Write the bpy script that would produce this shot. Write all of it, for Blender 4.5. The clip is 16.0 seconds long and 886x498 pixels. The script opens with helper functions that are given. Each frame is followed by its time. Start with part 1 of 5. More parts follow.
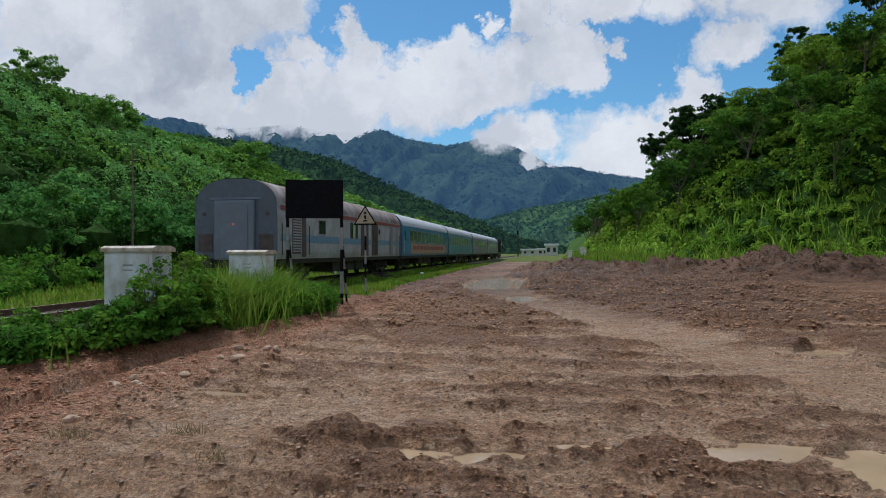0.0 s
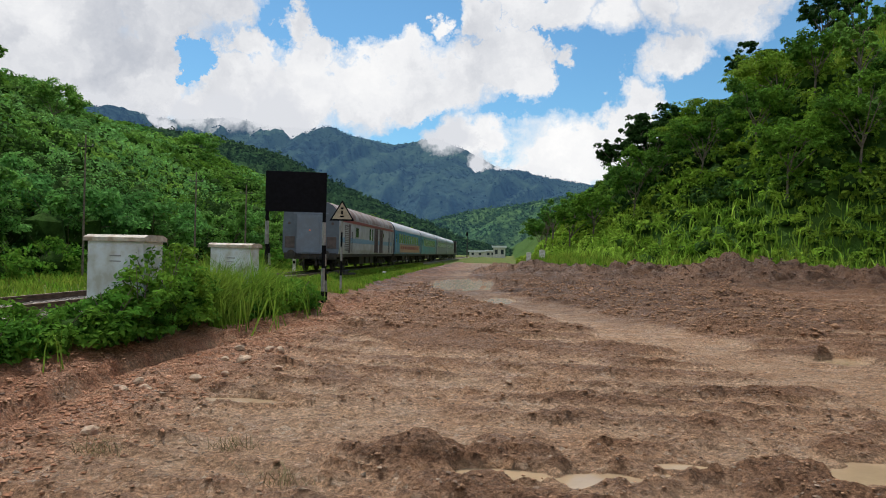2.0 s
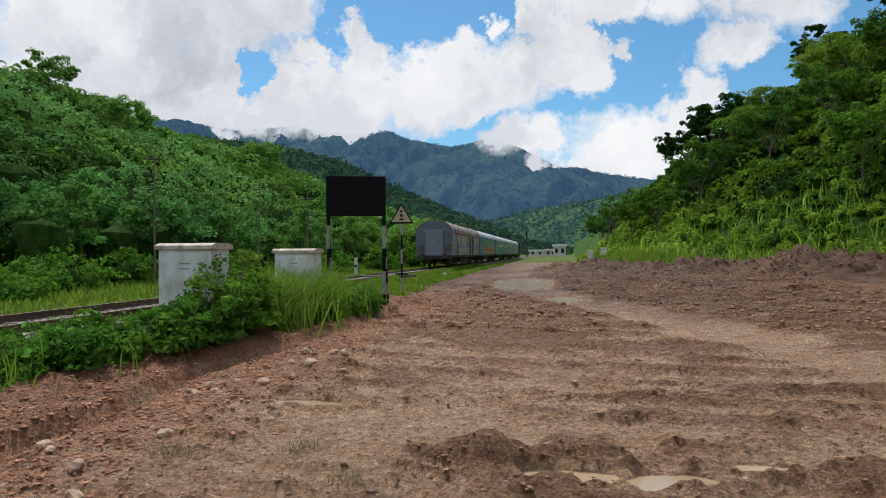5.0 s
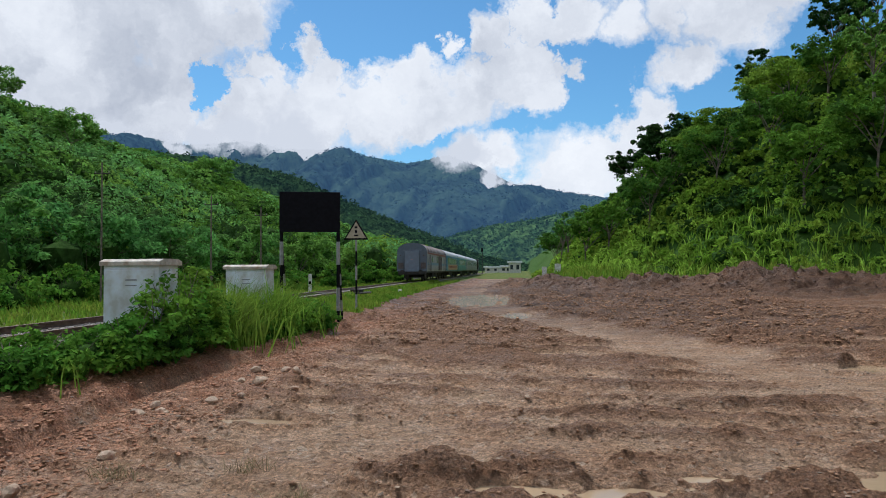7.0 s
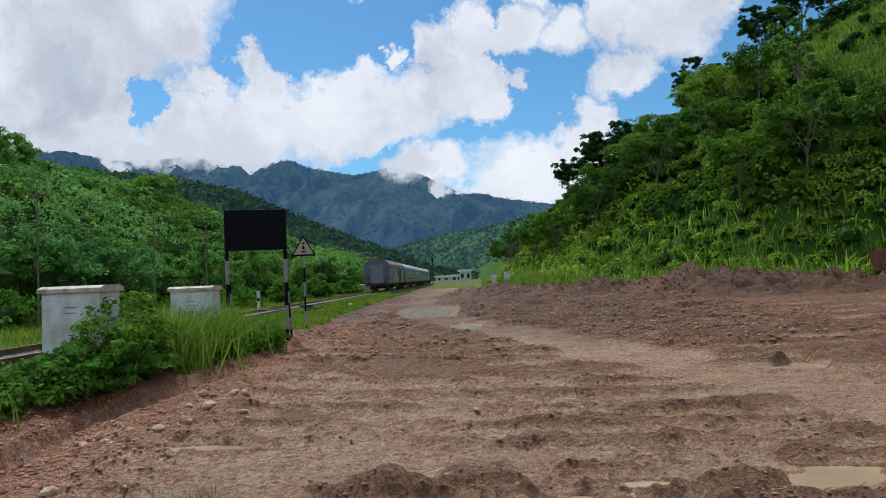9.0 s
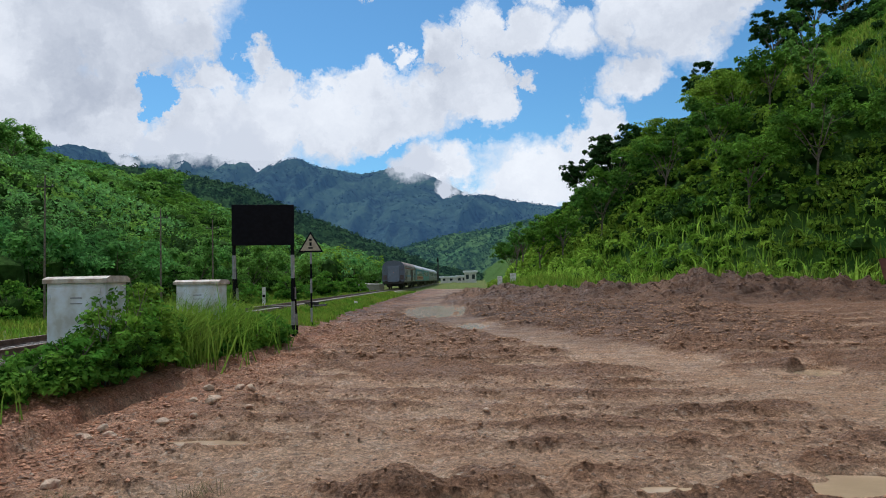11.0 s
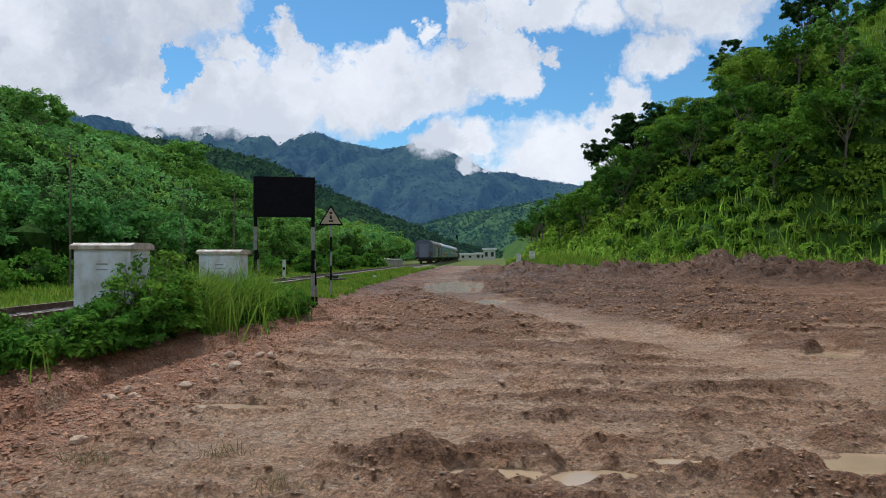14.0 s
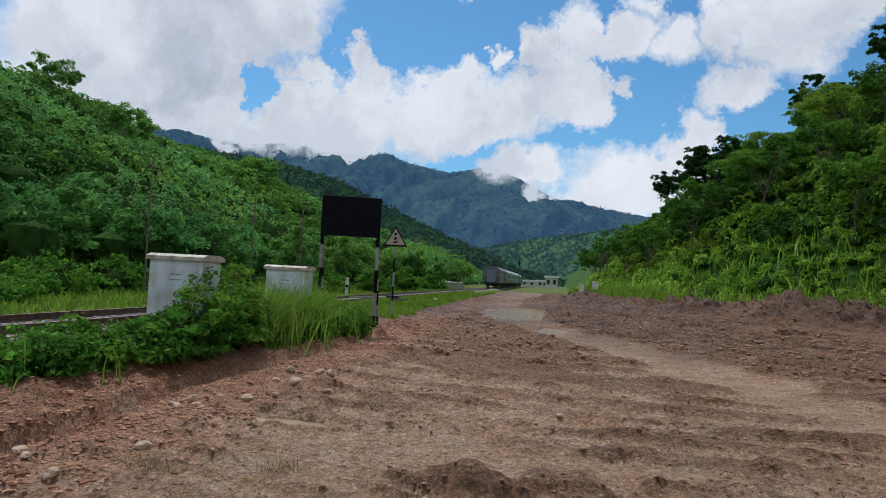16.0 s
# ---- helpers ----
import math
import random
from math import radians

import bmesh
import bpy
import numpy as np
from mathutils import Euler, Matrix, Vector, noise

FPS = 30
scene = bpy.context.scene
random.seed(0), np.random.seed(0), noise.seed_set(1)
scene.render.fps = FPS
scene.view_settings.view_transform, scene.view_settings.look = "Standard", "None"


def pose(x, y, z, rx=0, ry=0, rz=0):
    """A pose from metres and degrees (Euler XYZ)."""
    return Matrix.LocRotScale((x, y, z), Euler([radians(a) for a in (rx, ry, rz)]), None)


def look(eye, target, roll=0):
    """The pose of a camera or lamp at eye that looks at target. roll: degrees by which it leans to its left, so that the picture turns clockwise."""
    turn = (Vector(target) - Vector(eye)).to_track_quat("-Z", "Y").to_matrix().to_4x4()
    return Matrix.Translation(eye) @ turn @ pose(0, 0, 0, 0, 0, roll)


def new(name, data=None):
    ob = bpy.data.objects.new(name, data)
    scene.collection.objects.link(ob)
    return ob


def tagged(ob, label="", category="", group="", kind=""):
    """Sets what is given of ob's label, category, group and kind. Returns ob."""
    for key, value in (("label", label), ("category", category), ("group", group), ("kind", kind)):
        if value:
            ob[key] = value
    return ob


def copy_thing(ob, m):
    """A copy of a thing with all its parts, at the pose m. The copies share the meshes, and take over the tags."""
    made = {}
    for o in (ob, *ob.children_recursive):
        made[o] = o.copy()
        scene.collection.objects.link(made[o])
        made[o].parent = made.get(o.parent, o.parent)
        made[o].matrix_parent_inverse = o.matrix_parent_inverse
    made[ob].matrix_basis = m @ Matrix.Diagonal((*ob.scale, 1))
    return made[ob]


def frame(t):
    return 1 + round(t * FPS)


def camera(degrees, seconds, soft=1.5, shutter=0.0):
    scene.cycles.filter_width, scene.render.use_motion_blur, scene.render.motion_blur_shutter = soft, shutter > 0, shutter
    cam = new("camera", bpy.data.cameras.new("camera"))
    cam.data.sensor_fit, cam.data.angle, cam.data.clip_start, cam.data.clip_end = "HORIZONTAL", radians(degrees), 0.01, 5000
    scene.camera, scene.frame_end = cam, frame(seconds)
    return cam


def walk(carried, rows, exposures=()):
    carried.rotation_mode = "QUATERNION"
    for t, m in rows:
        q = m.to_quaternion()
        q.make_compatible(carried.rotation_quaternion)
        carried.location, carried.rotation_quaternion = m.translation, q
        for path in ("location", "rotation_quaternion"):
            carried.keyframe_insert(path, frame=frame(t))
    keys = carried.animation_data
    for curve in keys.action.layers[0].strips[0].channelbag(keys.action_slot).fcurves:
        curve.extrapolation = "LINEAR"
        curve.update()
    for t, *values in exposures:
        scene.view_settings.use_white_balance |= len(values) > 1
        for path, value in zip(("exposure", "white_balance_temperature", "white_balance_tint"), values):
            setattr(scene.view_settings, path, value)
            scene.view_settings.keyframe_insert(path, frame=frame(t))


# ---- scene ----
cam = camera(63.97, 16.0, soft=1.0)
PATH = [  # seconds, place, yaw, pitch, roll
    (0, -0.007, 0.003, 1.620, 8.60, 0.25, -0.16),
    (0.5, -0.395, 0.181, 1.660, 5.46, 3.93, -2.38),
    (1, -0.584, 0.346, 1.594, 5.85, 4.10, -4.41),
    (1.1, -0.586, 0.362, 1.598, 3.24, 1.21, -3.59),
    (1.5, -0.908, 0.384, 1.567, 1.85, 3.12, 1.43),
    (2, -1.199, 0.509, 1.575, 4.21, 0.30, 1.29),
    (2.5, -1.225, 0.583, 1.566, 8.16, -0.84, -0.39),
    (3, -1.246, 0.657, 1.577, 9.84, -0.43, 0.04),
    (3.5, -1.220, 0.671, 1.576, 8.07, -0.63, -0.11),
    (4, -1.235, 0.590, 1.550, 8.43, -0.62, -0.62),
    (4.2, -1.237, 0.590, 1.547, 9.30, -0.04, -0.12),
    (6.3, -1.144, 0.468, 1.606, 6.98, 0.72, -0.29),
    (6.5, -1.139, 0.470, 1.605, 6.49, 1.15, -0.22),
    (7, -1.184, 0.561, 1.557, 5.44, 1.66, -0.26),
    (7.5, -1.115, 0.481, 1.611, 4.06, 2.06, -0.14),
    (8, -1.126, 0.430, 1.611, 2.41, 2.83, -1.15),
    (8.5, -1.133, 0.448, 1.611, 1.99, 2.72, -1.87),
    (9, -1.114, 0.441, 1.632, 1.40, 2.39, -2.26),
    (9.2, -1.116, 0.431, 1.640, 1.39, 2.71, -2.09),
    (11.3, -1.204, 0.621, 1.587, 1.72, 2.29, -0.97),
    (11.5, -1.198, 0.627, 1.586, -0.26, 1.84, -1.82),
    (12, -1.220, 0.581, 1.569, -1.18, 2.95, -1.07),
    (12.5, -1.170, 0.508, 1.567, 3.30, 1.90, -2.89),
    (13, -1.215, 0.588, 1.529, 4.82, 1.54, -1.75),
    (13.5, -1.180, 0.574, 1.539, 3.93, 0.88, -1.27),
    (14, -1.194, 0.540, 1.543, 3.41, 0.59, 0.07),
    (14.5, -1.207, 0.599, 1.560, 4.92, 3.22, -1.66),
    (15, -1.206, 0.552, 1.548, 3.63, 3.44, -1.46),
    (15.5, -1.199, 0.571, 1.541, 3.85, 2.82, -0.82),
    (16, -1.212, 0.541, 1.576, 8.48, 2.38, 3.06),
]


def aim(yaw, pitch, roll):
    y, p = radians(yaw), radians(pitch)
    return Vector((-math.sin(y) * math.cos(p), math.cos(y) * math.cos(p), math.sin(p)))


walk(cam, [(t, look((x, y, z), Vector((x, y, z)) + aim(a, p, r), r)) for t, x, y, z, a, p, r in PATH], [(0, -0.2, 5900, 10), (0.5, -0.15, 5900, 10), (1, -0.1, 5900, 10), (1.5, 0.05, 6300, 10), (2, 0.12, 6450, 10), (2.5, 0.0, 6350, 10), (3, 0.17, 6400, 10), (4, 0.12, 6500, 10), (6.5, 0.02, 5950, 10), (15.5, -0.02, 5900, 10), (16, -0.12, 5900, 10)])

# ---- light ----
SUN_EL, SUN_AZ = 54.0, -28.0  # degrees; azimuth to the right of +y
world = bpy.data.worlds.new("sky")
scene.world = world
world.use_nodes = True


def node_tree(owner):
    owner.use_nodes = True
    nt = owner.node_tree
    nt.nodes.clear()

    def add(kind, **kw):
        n = nt.nodes.new(kind)
        for key, value in kw.items():
            if key in n.inputs:
                n.inputs[key].default_value = value
            elif key == "op":
                n.operation = value
        return n

    def join(a, out, b, into):
        nt.links.new(a.outputs[out], b.inputs[into])

    return nt, add, join


def math_node(add, join, op, a, b=None, clamp=False):
    """A Math node on two inputs, each a number or (node, output)."""
    n = add("ShaderNodeMath")
    n.operation, n.use_clamp = op, clamp
    for i, v in enumerate((a, b)):
        if v is None:
            continue
        if isinstance(v, tuple):
            join(v[0], v[1], n, i)
        else:
            n.inputs[i].default_value = v
    return (n, 0)


def ramp(add, join, src, stops):
    n = add("ShaderNodeValToRGB")
    el = n.color_ramp.elements
    while len(el) < len(stops):
        el.new(0.5)
    for e, (p, c) in zip(el, stops):
        e.position, e.color = p, (*c, 1) if len(c) == 3 else c
    join(src[0], src[1], n, 0)
    return (n, 0)


def way(az, el):
    a, e = radians(az), radians(el)
    return Vector((math.sin(a) * math.cos(e), math.cos(a) * math.cos(e), math.sin(e)))


# cumulus: azimuth, elevation, radius (degrees), weight
CLOUDS = [
    (-34, 15, 8, 1), (-27, 19, 6, 1), (-27.5, 11.5, 3.6, 1), (-20.3, 10.3, 3.5, 1), (-17, 11, 4, 1), (-15.5, 15, 2.3, .9), (-15.8, 18, 1.3, 1),
    (-11, 12.5, 3.3, 1), (-7, 13.4, 3, 1), (-3, 14.3, 2.8, 1), (1, 15, 2.6, 1), (4.5, 15.4, 1.2, .8), (4, 7, 4, 1), (-2, 9, 2.5, 1), (9.5, 8, 2.9, 1),
    (11.6, 12, 1.9, 1), (14.2, 15.5, 2.2, 1), (-5, 17.6, 1.0, .6), (-1.5, 18.7, 1.8, .75), (2, 19.4, 2.0, .8), (5.5, 19, 2.0, .8), (9, 18.6, 2.2, .9), (-7, 24, 2.2, .55), (12.6, 19.6, 2.3, .85), (12.5, 23, 2.6, .8), (21, 23, 4, 1), (17.5, 19.8, 4, 1), (-24, 24, 6, 1), (-35, 27, 9, 1),
]
BRIDGES = [(-19.8, 15.0, 1.9, 1), (-21.5, 11.5, 2.8, 1), (-21.6, 18.4, 2.5, 1), (6.5, 21.5, 1.2, 0.55), (10.5, 10.2, 2.2, 1)]  # cloud that joins the banks


def build_sky():
    nt, add, join = node_tree(world)
    sky = add("ShaderNodeTexSky")
    sky.sky_type, sky.sun_disc = "NISHITA", False
    sky.sun_elevation, sky.sun_rotation = radians(SUN_EL), radians(SUN_AZ)
    sky.air_density, sky.dust_density, sky.ozone_density = 1.0, 0.3, 3.0
    coord = add("ShaderNodeTexCoord")
    # uneven edges: the direction is pushed about by noise
    push = add("ShaderNodeTexNoise", Scale=11.0, Detail=10.0, Roughness=0.66)
    join(coord, "Generated", push, "Vector")
    half = add("ShaderNodeVectorMath", op="SUBTRACT")
    half.inputs[1].default_value = (0.5, 0.5, 0.5)
    join(push, "Color", half, 0)
    scale = add("ShaderNodeVectorMath", op="SCALE", Scale=0.16)
    join(half, 0, scale, 0)
    moved = add("ShaderNodeVectorMath", op="ADD")
    join(coord, "Generated", moved, 0)
    join(scale, 0, moved, 1)
    total = None
    for az, el, r, w in CLOUDS + BRIDGES:
        d = add("ShaderNodeVectorMath", op="DISTANCE")
        join(moved, 0, d, 0)
        d.inputs[1].default_value = way(az, el)
        q = math_node(add, join, "DIVIDE", (d, 1), radians(r))
        q = math_node(add, join, "SUBTRACT", 1.35, q)
        q = math_node(add, join, "MULTIPLY", q, w * 0.9, clamp=True)
        total = q if total is None else math_node(add, join, "MAXIMUM", total, q)
    # away from the valley's own clouds the cover is broken at random
    big = add("ShaderNodeTexNoise", Scale=2.6, Detail=8.0, Roughness=0.6)
    join(coord, "Generated", big, "Vector")
    sep = add("ShaderNodeSeparateXYZ")
    join(coord, "Generated", sep, 0)
    high = math_node(add, join, "MULTIPLY", math_node(add, join, "SUBTRACT", (sep, "Z"), 0.40), 6.0, clamp=True)
    behind = math_node(add, join, "MULTIPLY", math_node(add, join, "SUBTRACT", 0.55, (sep, "Y")), 6.0, clamp=True)
    rest = math_node(add, join, "MAXIMUM", high, behind)
    cover = math_node(add, join, "MULTIPLY", math_node(add, join, "SUBTRACT", (big, "Fac"), 0.44), 7.0, clamp=True)
    total = math_node(add, join, "MAXIMUM", total, math_node(add, join, "MULTIPLY", rest, cover))
    # a gap of blue in the great bank
    gap = add("ShaderNodeVectorMath", op="DISTANCE")
    join(moved, 0, gap, 0)
    gap.inputs[1].default_value = way(-23.4, 14.0)
    hole = math_node(add, join, "SUBTRACT", 1.0, math_node(add, join, "DIVIDE", (gap, 1), radians(1.9)), clamp=True)
    total = math_node(add, join, "SUBTRACT", total, math_node(add, join, "MULTIPLY", hole, 2.2))
    # crisp heads, frayed and thinning fringes
    fray = add("ShaderNodeTexNoise", Scale=26.0, Detail=8.0, Roughness=0.62)
    join(moved, 0, fray, "Vector")
    soft = add("ShaderNodeTexNoise", Scale=7.0, Detail=4.0)
    join(coord, "Generated", soft, "Vector")
    width = math_node(add, join, "MULTIPLY", math_node(add, join, "SUBTRACT", (soft, "Fac"), 0.36), 1.6, clamp=True)
    width = math_node(add, join, "ADD", width, 0.10)
    edge = math_node(add, join, "ADD", total, math_node(add, join, "MULTIPLY", math_node(add, join, "SUBTRACT", (fray, "Fac"), 0.5), 0.35))
    edge = math_node(add, join, "DIVIDE", math_node(add, join, "SUBTRACT", edge, 0.17), width, clamp=True)
    mask = ramp(add, join, edge, [(0.0, (0, 0, 0)), (0.35, (0.45, 0.45, 0.45)), (1.0, (1, 1, 1))])
    # tone inside the clouds: bright rims, greyer bodies
    tone = add("ShaderNodeTexNoise", Scale=5.0, Detail=7.0, Roughness=0.55)
    join(moved, 0, tone, "Vector")
    white = ramp(add, join, (tone, "Fac"), [(0.3, (0.53, 0.555, 0.61)), (0.52, (0.86, 0.865, 0.88)), (0.7, (1.04, 1.03, 1.01))])
    sky_bg = add("ShaderNodeBackground", Strength=0.10)
    tint = add("ShaderNodeMix")
    tint.data_type, tint.blend_type = "RGBA", "MULTIPLY"
    tint.inputs[0].default_value = 1.0
    tint.inputs[7].default_value = (0.60, 0.92, 1.0, 1)
    join(sky, 0, tint, 6)
    join(tint, 2, sky_bg, 0)
    cloud_bg = add("ShaderNodeBackground", Strength=0.92)
    join(white[0], white[1], cloud_bg, 0)
    mix = add("ShaderNodeMixShader")
    join(mask[0], mask[1], mix, 0)
    join(sky_bg, 0, mix, 1)
    join(cloud_bg, 0, mix, 2)
    out = add("ShaderNodeOutputWorld")
    join(mix, 0, out, 0)


build_sky()
sun = new("sun", bpy.data.lights.new("sun", "SUN"))
sun.data.energy, sun.data.angle, sun.data.color = 3.0, radians(1.5), (1.0, 0.95, 0.86)
sun.matrix_world = look(way(SUN_AZ, SUN_EL) * 100, (0, 0, 0))
scene.view_settings.exposure = 0.0


# ---- materials ----
def material(name, base, rough=0.8, metal=0.0, var=0.25, scale=8.0, bump=0.0, bump_scale=40.0, second=None, second_scale=1.5, island=0.0, objvar=0.0, spec=0.5, glow=None, transl=0.0, coords="Object"):
    """Base colour varied at two scales; second: a stain colour at the larger scale."""
    m = bpy.data.materials.new(name)
    nt, add, join = node_tree(m)
    tex = add("ShaderNodeTexCoord")
    n1 = add("ShaderNodeTexNoise", Scale=scale, Detail=6.0, Roughness=0.6)
    n2 = add("ShaderNodeTexNoise", Scale=second_scale, Detail=5.0, Roughness=0.6)
    if coords == "World":
        geo = add("ShaderNodeNewGeometry")
        join(geo, "Position", n1, "Vector"), join(geo, "Position", n2, "Vector")
    else:
        join(tex, "Object", n1, "Vector"), join(tex, "Object", n2, "Vector")
    lo, hi = [c * (1 - var) for c in base], [min(1, c * (1 + var)) for c in base]
    col = ramp(add, join, (n1, "Fac"), [(0.36, lo), (0.64, hi)])
    if second:
        fac = ramp(add, join, (n2, "Fac"), [(0.42, (0, 0, 0)), (0.62, (1, 1, 1))])
        mx = add("ShaderNodeMix")
        mx.data_type = "RGBA"
        join(fac[0], fac[1], mx, 0), join(col[0], col[1], mx, 6)
        mx.inputs[7].default_value = (*second, 1)
        col = (mx, 2)
    for amount, kind, outname in ((island, "ShaderNodeNewGeometry", "Random Per Island"), (objvar, "ShaderNodeObjectInfo", "Random")):
        if amount:
            g = add(kind)
            v = math_node(add, join, "MULTIPLY", (g, outname), 2 * amount)
            v = math_node(add, join, "ADD", v, 1 - amount)
            hsv = add("ShaderNodeHueSaturation")
            join(v[0], v[1], hsv, "Value"), join(col[0], col[1], hsv, "Color")
            col = (hsv, 0)
    b = add("ShaderNodeBsdfPrincipled", Roughness=rough, Metallic=metal)
    b.inputs["Specular IOR Level"].default_value = spec
    join(col[0], col[1], b, "Base Color")
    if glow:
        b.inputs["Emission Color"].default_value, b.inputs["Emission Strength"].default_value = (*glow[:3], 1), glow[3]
    if bump:
        nb = add("ShaderNodeTexNoise", Scale=bump_scale, Detail=6.0, Roughness=0.65)
        if coords == "World":
            join(geo, "Position", nb, "Vector")
        else:
            join(tex, "Object", nb, "Vector")
        bp = add("ShaderNodeBump", Strength=bump, Distance=max(0.03, 0.5 / bump_scale))
        join(nb, "Fac", bp, "Height"), join(bp, 0, b, "Normal")
    out = add("ShaderNodeOutputMaterial")
    if transl:
        tr = add("ShaderNodeBsdfTranslucent")
        join(col[0], col[1], tr, 0)
        ms = add("ShaderNodeMixShader", Fac=transl)
        join(b, 0, ms, 1), join(tr, 0, ms, 2), join(ms, 0, out, 0)
    else:
        join(b, 0, out, 0)
    return m


def mud_material():
    """Wet red-brown earth: gravel grain, paler dried crust, dark wet patches that shine."""
    m = bpy.data.materials.new("mud")
    nt, add, join = node_tree(m)
    geo = add("ShaderNodeNewGeometry")
    pos = (geo, "Position")

    def noise_at(scale, detail=6.0, rough=0.6):
        n = add("ShaderNodeTexNoise", Scale=scale, Detail=detail, Roughness=rough)
        join(geo, "Position", n, "Vector")
        return (n, "Fac")

    def blend(a, b, fac):
        mx = add("ShaderNodeMix")
        mx.data_type = "RGBA"
        join(fac[0], fac[1], mx, 0), join(a[0], a[1], mx, 6)
        if len(b) == 2:
            join(b[0], b[1], mx, 7)
        else:
            mx.inputs[7].default_value = (*b, 1)
        return (mx, 2)

    fine = noise_at(34, 8, 0.78)
    col = ramp(add, join, fine, [(0.34, (0.31, 0.168, 0.092)), (0.5, (0.49, 0.285, 0.166)), (0.66, (0.64, 0.41, 0.25))])
    crust = ramp(add, join, noise_at(0.9, 5), [(0.42, (0, 0, 0)), (0.6, (1, 1, 1))])
    col = blend(col, (0.62, 0.43, 0.285), math_node(add, join, "MULTIPLY", crust, 0.55))
    # streaks and crumbs dragged across the yard by blades and wheels
    drag = add("ShaderNodeMapping")
    drag.inputs["Rotation"].default_value = (0, 0, radians(7))
    drag.inputs["Scale"].default_value = (0.42, 1.0, 1.0)
    sway = add("ShaderNodeTexNoise", Scale=0.5, Detail=3.0)
    join(geo, "Position", sway, "Vector")
    bent = add("ShaderNodeVectorMath", op="ADD")
    join(geo, "Position", bent, 0), join(sway, "Color", bent, 1)
    join(bent, 0, drag, "Vector")

    def dragged(scale, detail, rough):
        n = add("ShaderNodeTexNoise", Scale=scale, Detail=detail, Roughness=rough)
        join(drag, 0, n, "Vector")
        return (n, "Fac")

    streak = dragged(5.5, 7.0, 0.68)
    dark_streak = ramp(add, join, streak, [(0.40, (1, 1, 1)), (0.52, (0, 0, 0))])
    pale_streak = ramp(add, join, streak, [(0.55, (0, 0, 0)), (0.68, (1, 1, 1))])
    col = blend(col, (0.185, 0.092, 0.048), math_node(add, join, "MULTIPLY", dark_streak, 0.28))
    col = blend(col, (0.58, 0.395, 0.255), math_node(add, join, "MULTIPLY", pale_streak, 0.3))
    cells = []
    for scale in (22.0, 55.0):
        vor = add("ShaderNodeTexVoronoi", Scale=scale)
        join(geo, "Position", vor, "Vector")
        grey = add("ShaderNodeSeparateColor")
        join(vor, "Color", grey, 0)
        cells.append((grey, 0))
    grain = math_node(add, join, "ADD", math_node(add, join, "MULTIPLY", cells[0], 0.45), math_node(add, join, "MULTIPLY", cells[1], 0.65))

    chips = math_node(add, join, "MULTIPLY", math_node(add, join, "SUBTRACT", cells[0], 0.86), 9.0, clamp=True)
    chips = math_node(add, join, "MULTIPLY", chips, ramp(add, join, noise_at(2.2, 4), [(0.4, (0.1,) * 3), (0.6, (0.75,) * 3)]))
    col = blend(col, (0.50, 0.39, 0.29), chips)

    def grained(c, low, high):
        hsv = add("ShaderNodeHueSaturation")
        v = math_node(add, join, "ADD", math_node(add, join, "MULTIPLY", grain, high - low), low)
        join(v[0], v[1], hsv, "Value"), join(c[0], c[1], hsv, "Color")
        return (hsv, 0)

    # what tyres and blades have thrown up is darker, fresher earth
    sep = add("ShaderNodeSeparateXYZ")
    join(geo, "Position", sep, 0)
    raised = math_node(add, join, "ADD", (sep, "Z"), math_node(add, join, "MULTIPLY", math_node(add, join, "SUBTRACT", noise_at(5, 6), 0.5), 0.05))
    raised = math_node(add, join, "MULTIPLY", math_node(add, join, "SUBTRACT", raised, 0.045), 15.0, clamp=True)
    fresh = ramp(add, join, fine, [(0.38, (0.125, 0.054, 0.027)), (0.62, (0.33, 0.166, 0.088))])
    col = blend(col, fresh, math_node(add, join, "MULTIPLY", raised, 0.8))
    # redder earth on the bank by the railway
    bank = math_node(add, join, "MULTIPLY", math_node(add, join, "SUBTRACT", -3.9, (sep, "X")), 0.9, clamp=True)
    bank = math_node(add, join, "MULTIPLY", bank, ramp(add, join, noise_at(1.6), [(0.35, (0.2,) * 3), (0.6, (1,) * 3)]))
    red = ramp(add, join, fine, [(0.38, (0.24, 0.085, 0.038)), (0.62, (0.58, 0.26, 0.14))])
    col = blend(col, red, math_node(add, join, "MULTIPLY", bank, 0.8))
    # wet, churned earth further off
    wet = math_node(add, join, "MULTIPLY", math_node(add, join, "ADD", math_node(add, join, "SUBTRACT", (sep, "Y"), 15.0), math_node(add, join, "MULTIPLY", (sep, "X"), 0.6)), 0.10, clamp=True)
    wet = math_node(add, join, "ADD", wet, math_node(add, join, "MULTIPLY", math_node(add, join, "SUBTRACT", noise_at(0.16, 4), 0.55), 2.2), clamp=True)
    dry = math_node(add, join, "MULTIPLY", math_node(add, join, "SUBTRACT", (sep, "X"), math_node(add, join, "MULTIPLY", (sep, "Y"), 0.22)), 0.35, clamp=True)
    near_edge = math_node(add, join, "MULTIPLY", math_node(add, join, "SUBTRACT", 37.0, (sep, "Y")), 0.3, clamp=True)
    wet = math_node(add, join, "MULTIPLY", wet, math_node(add, join, "SUBTRACT", 1.0, math_node(add, join, "MULTIPLY", math_node(add, join, "MULTIPLY", dry, near_edge), 0.8)))
    wet = math_node(add, join, "MULTIPLY", wet, ramp(add, join, noise_at(0.35), [(0.28, (0.4,) * 3), (0.46, (1,) * 3)]))
    # soaked hollow where lorries turn
    away = add("ShaderNodeVectorMath", op="SUBTRACT")
    join(geo, "Position", away, 0)
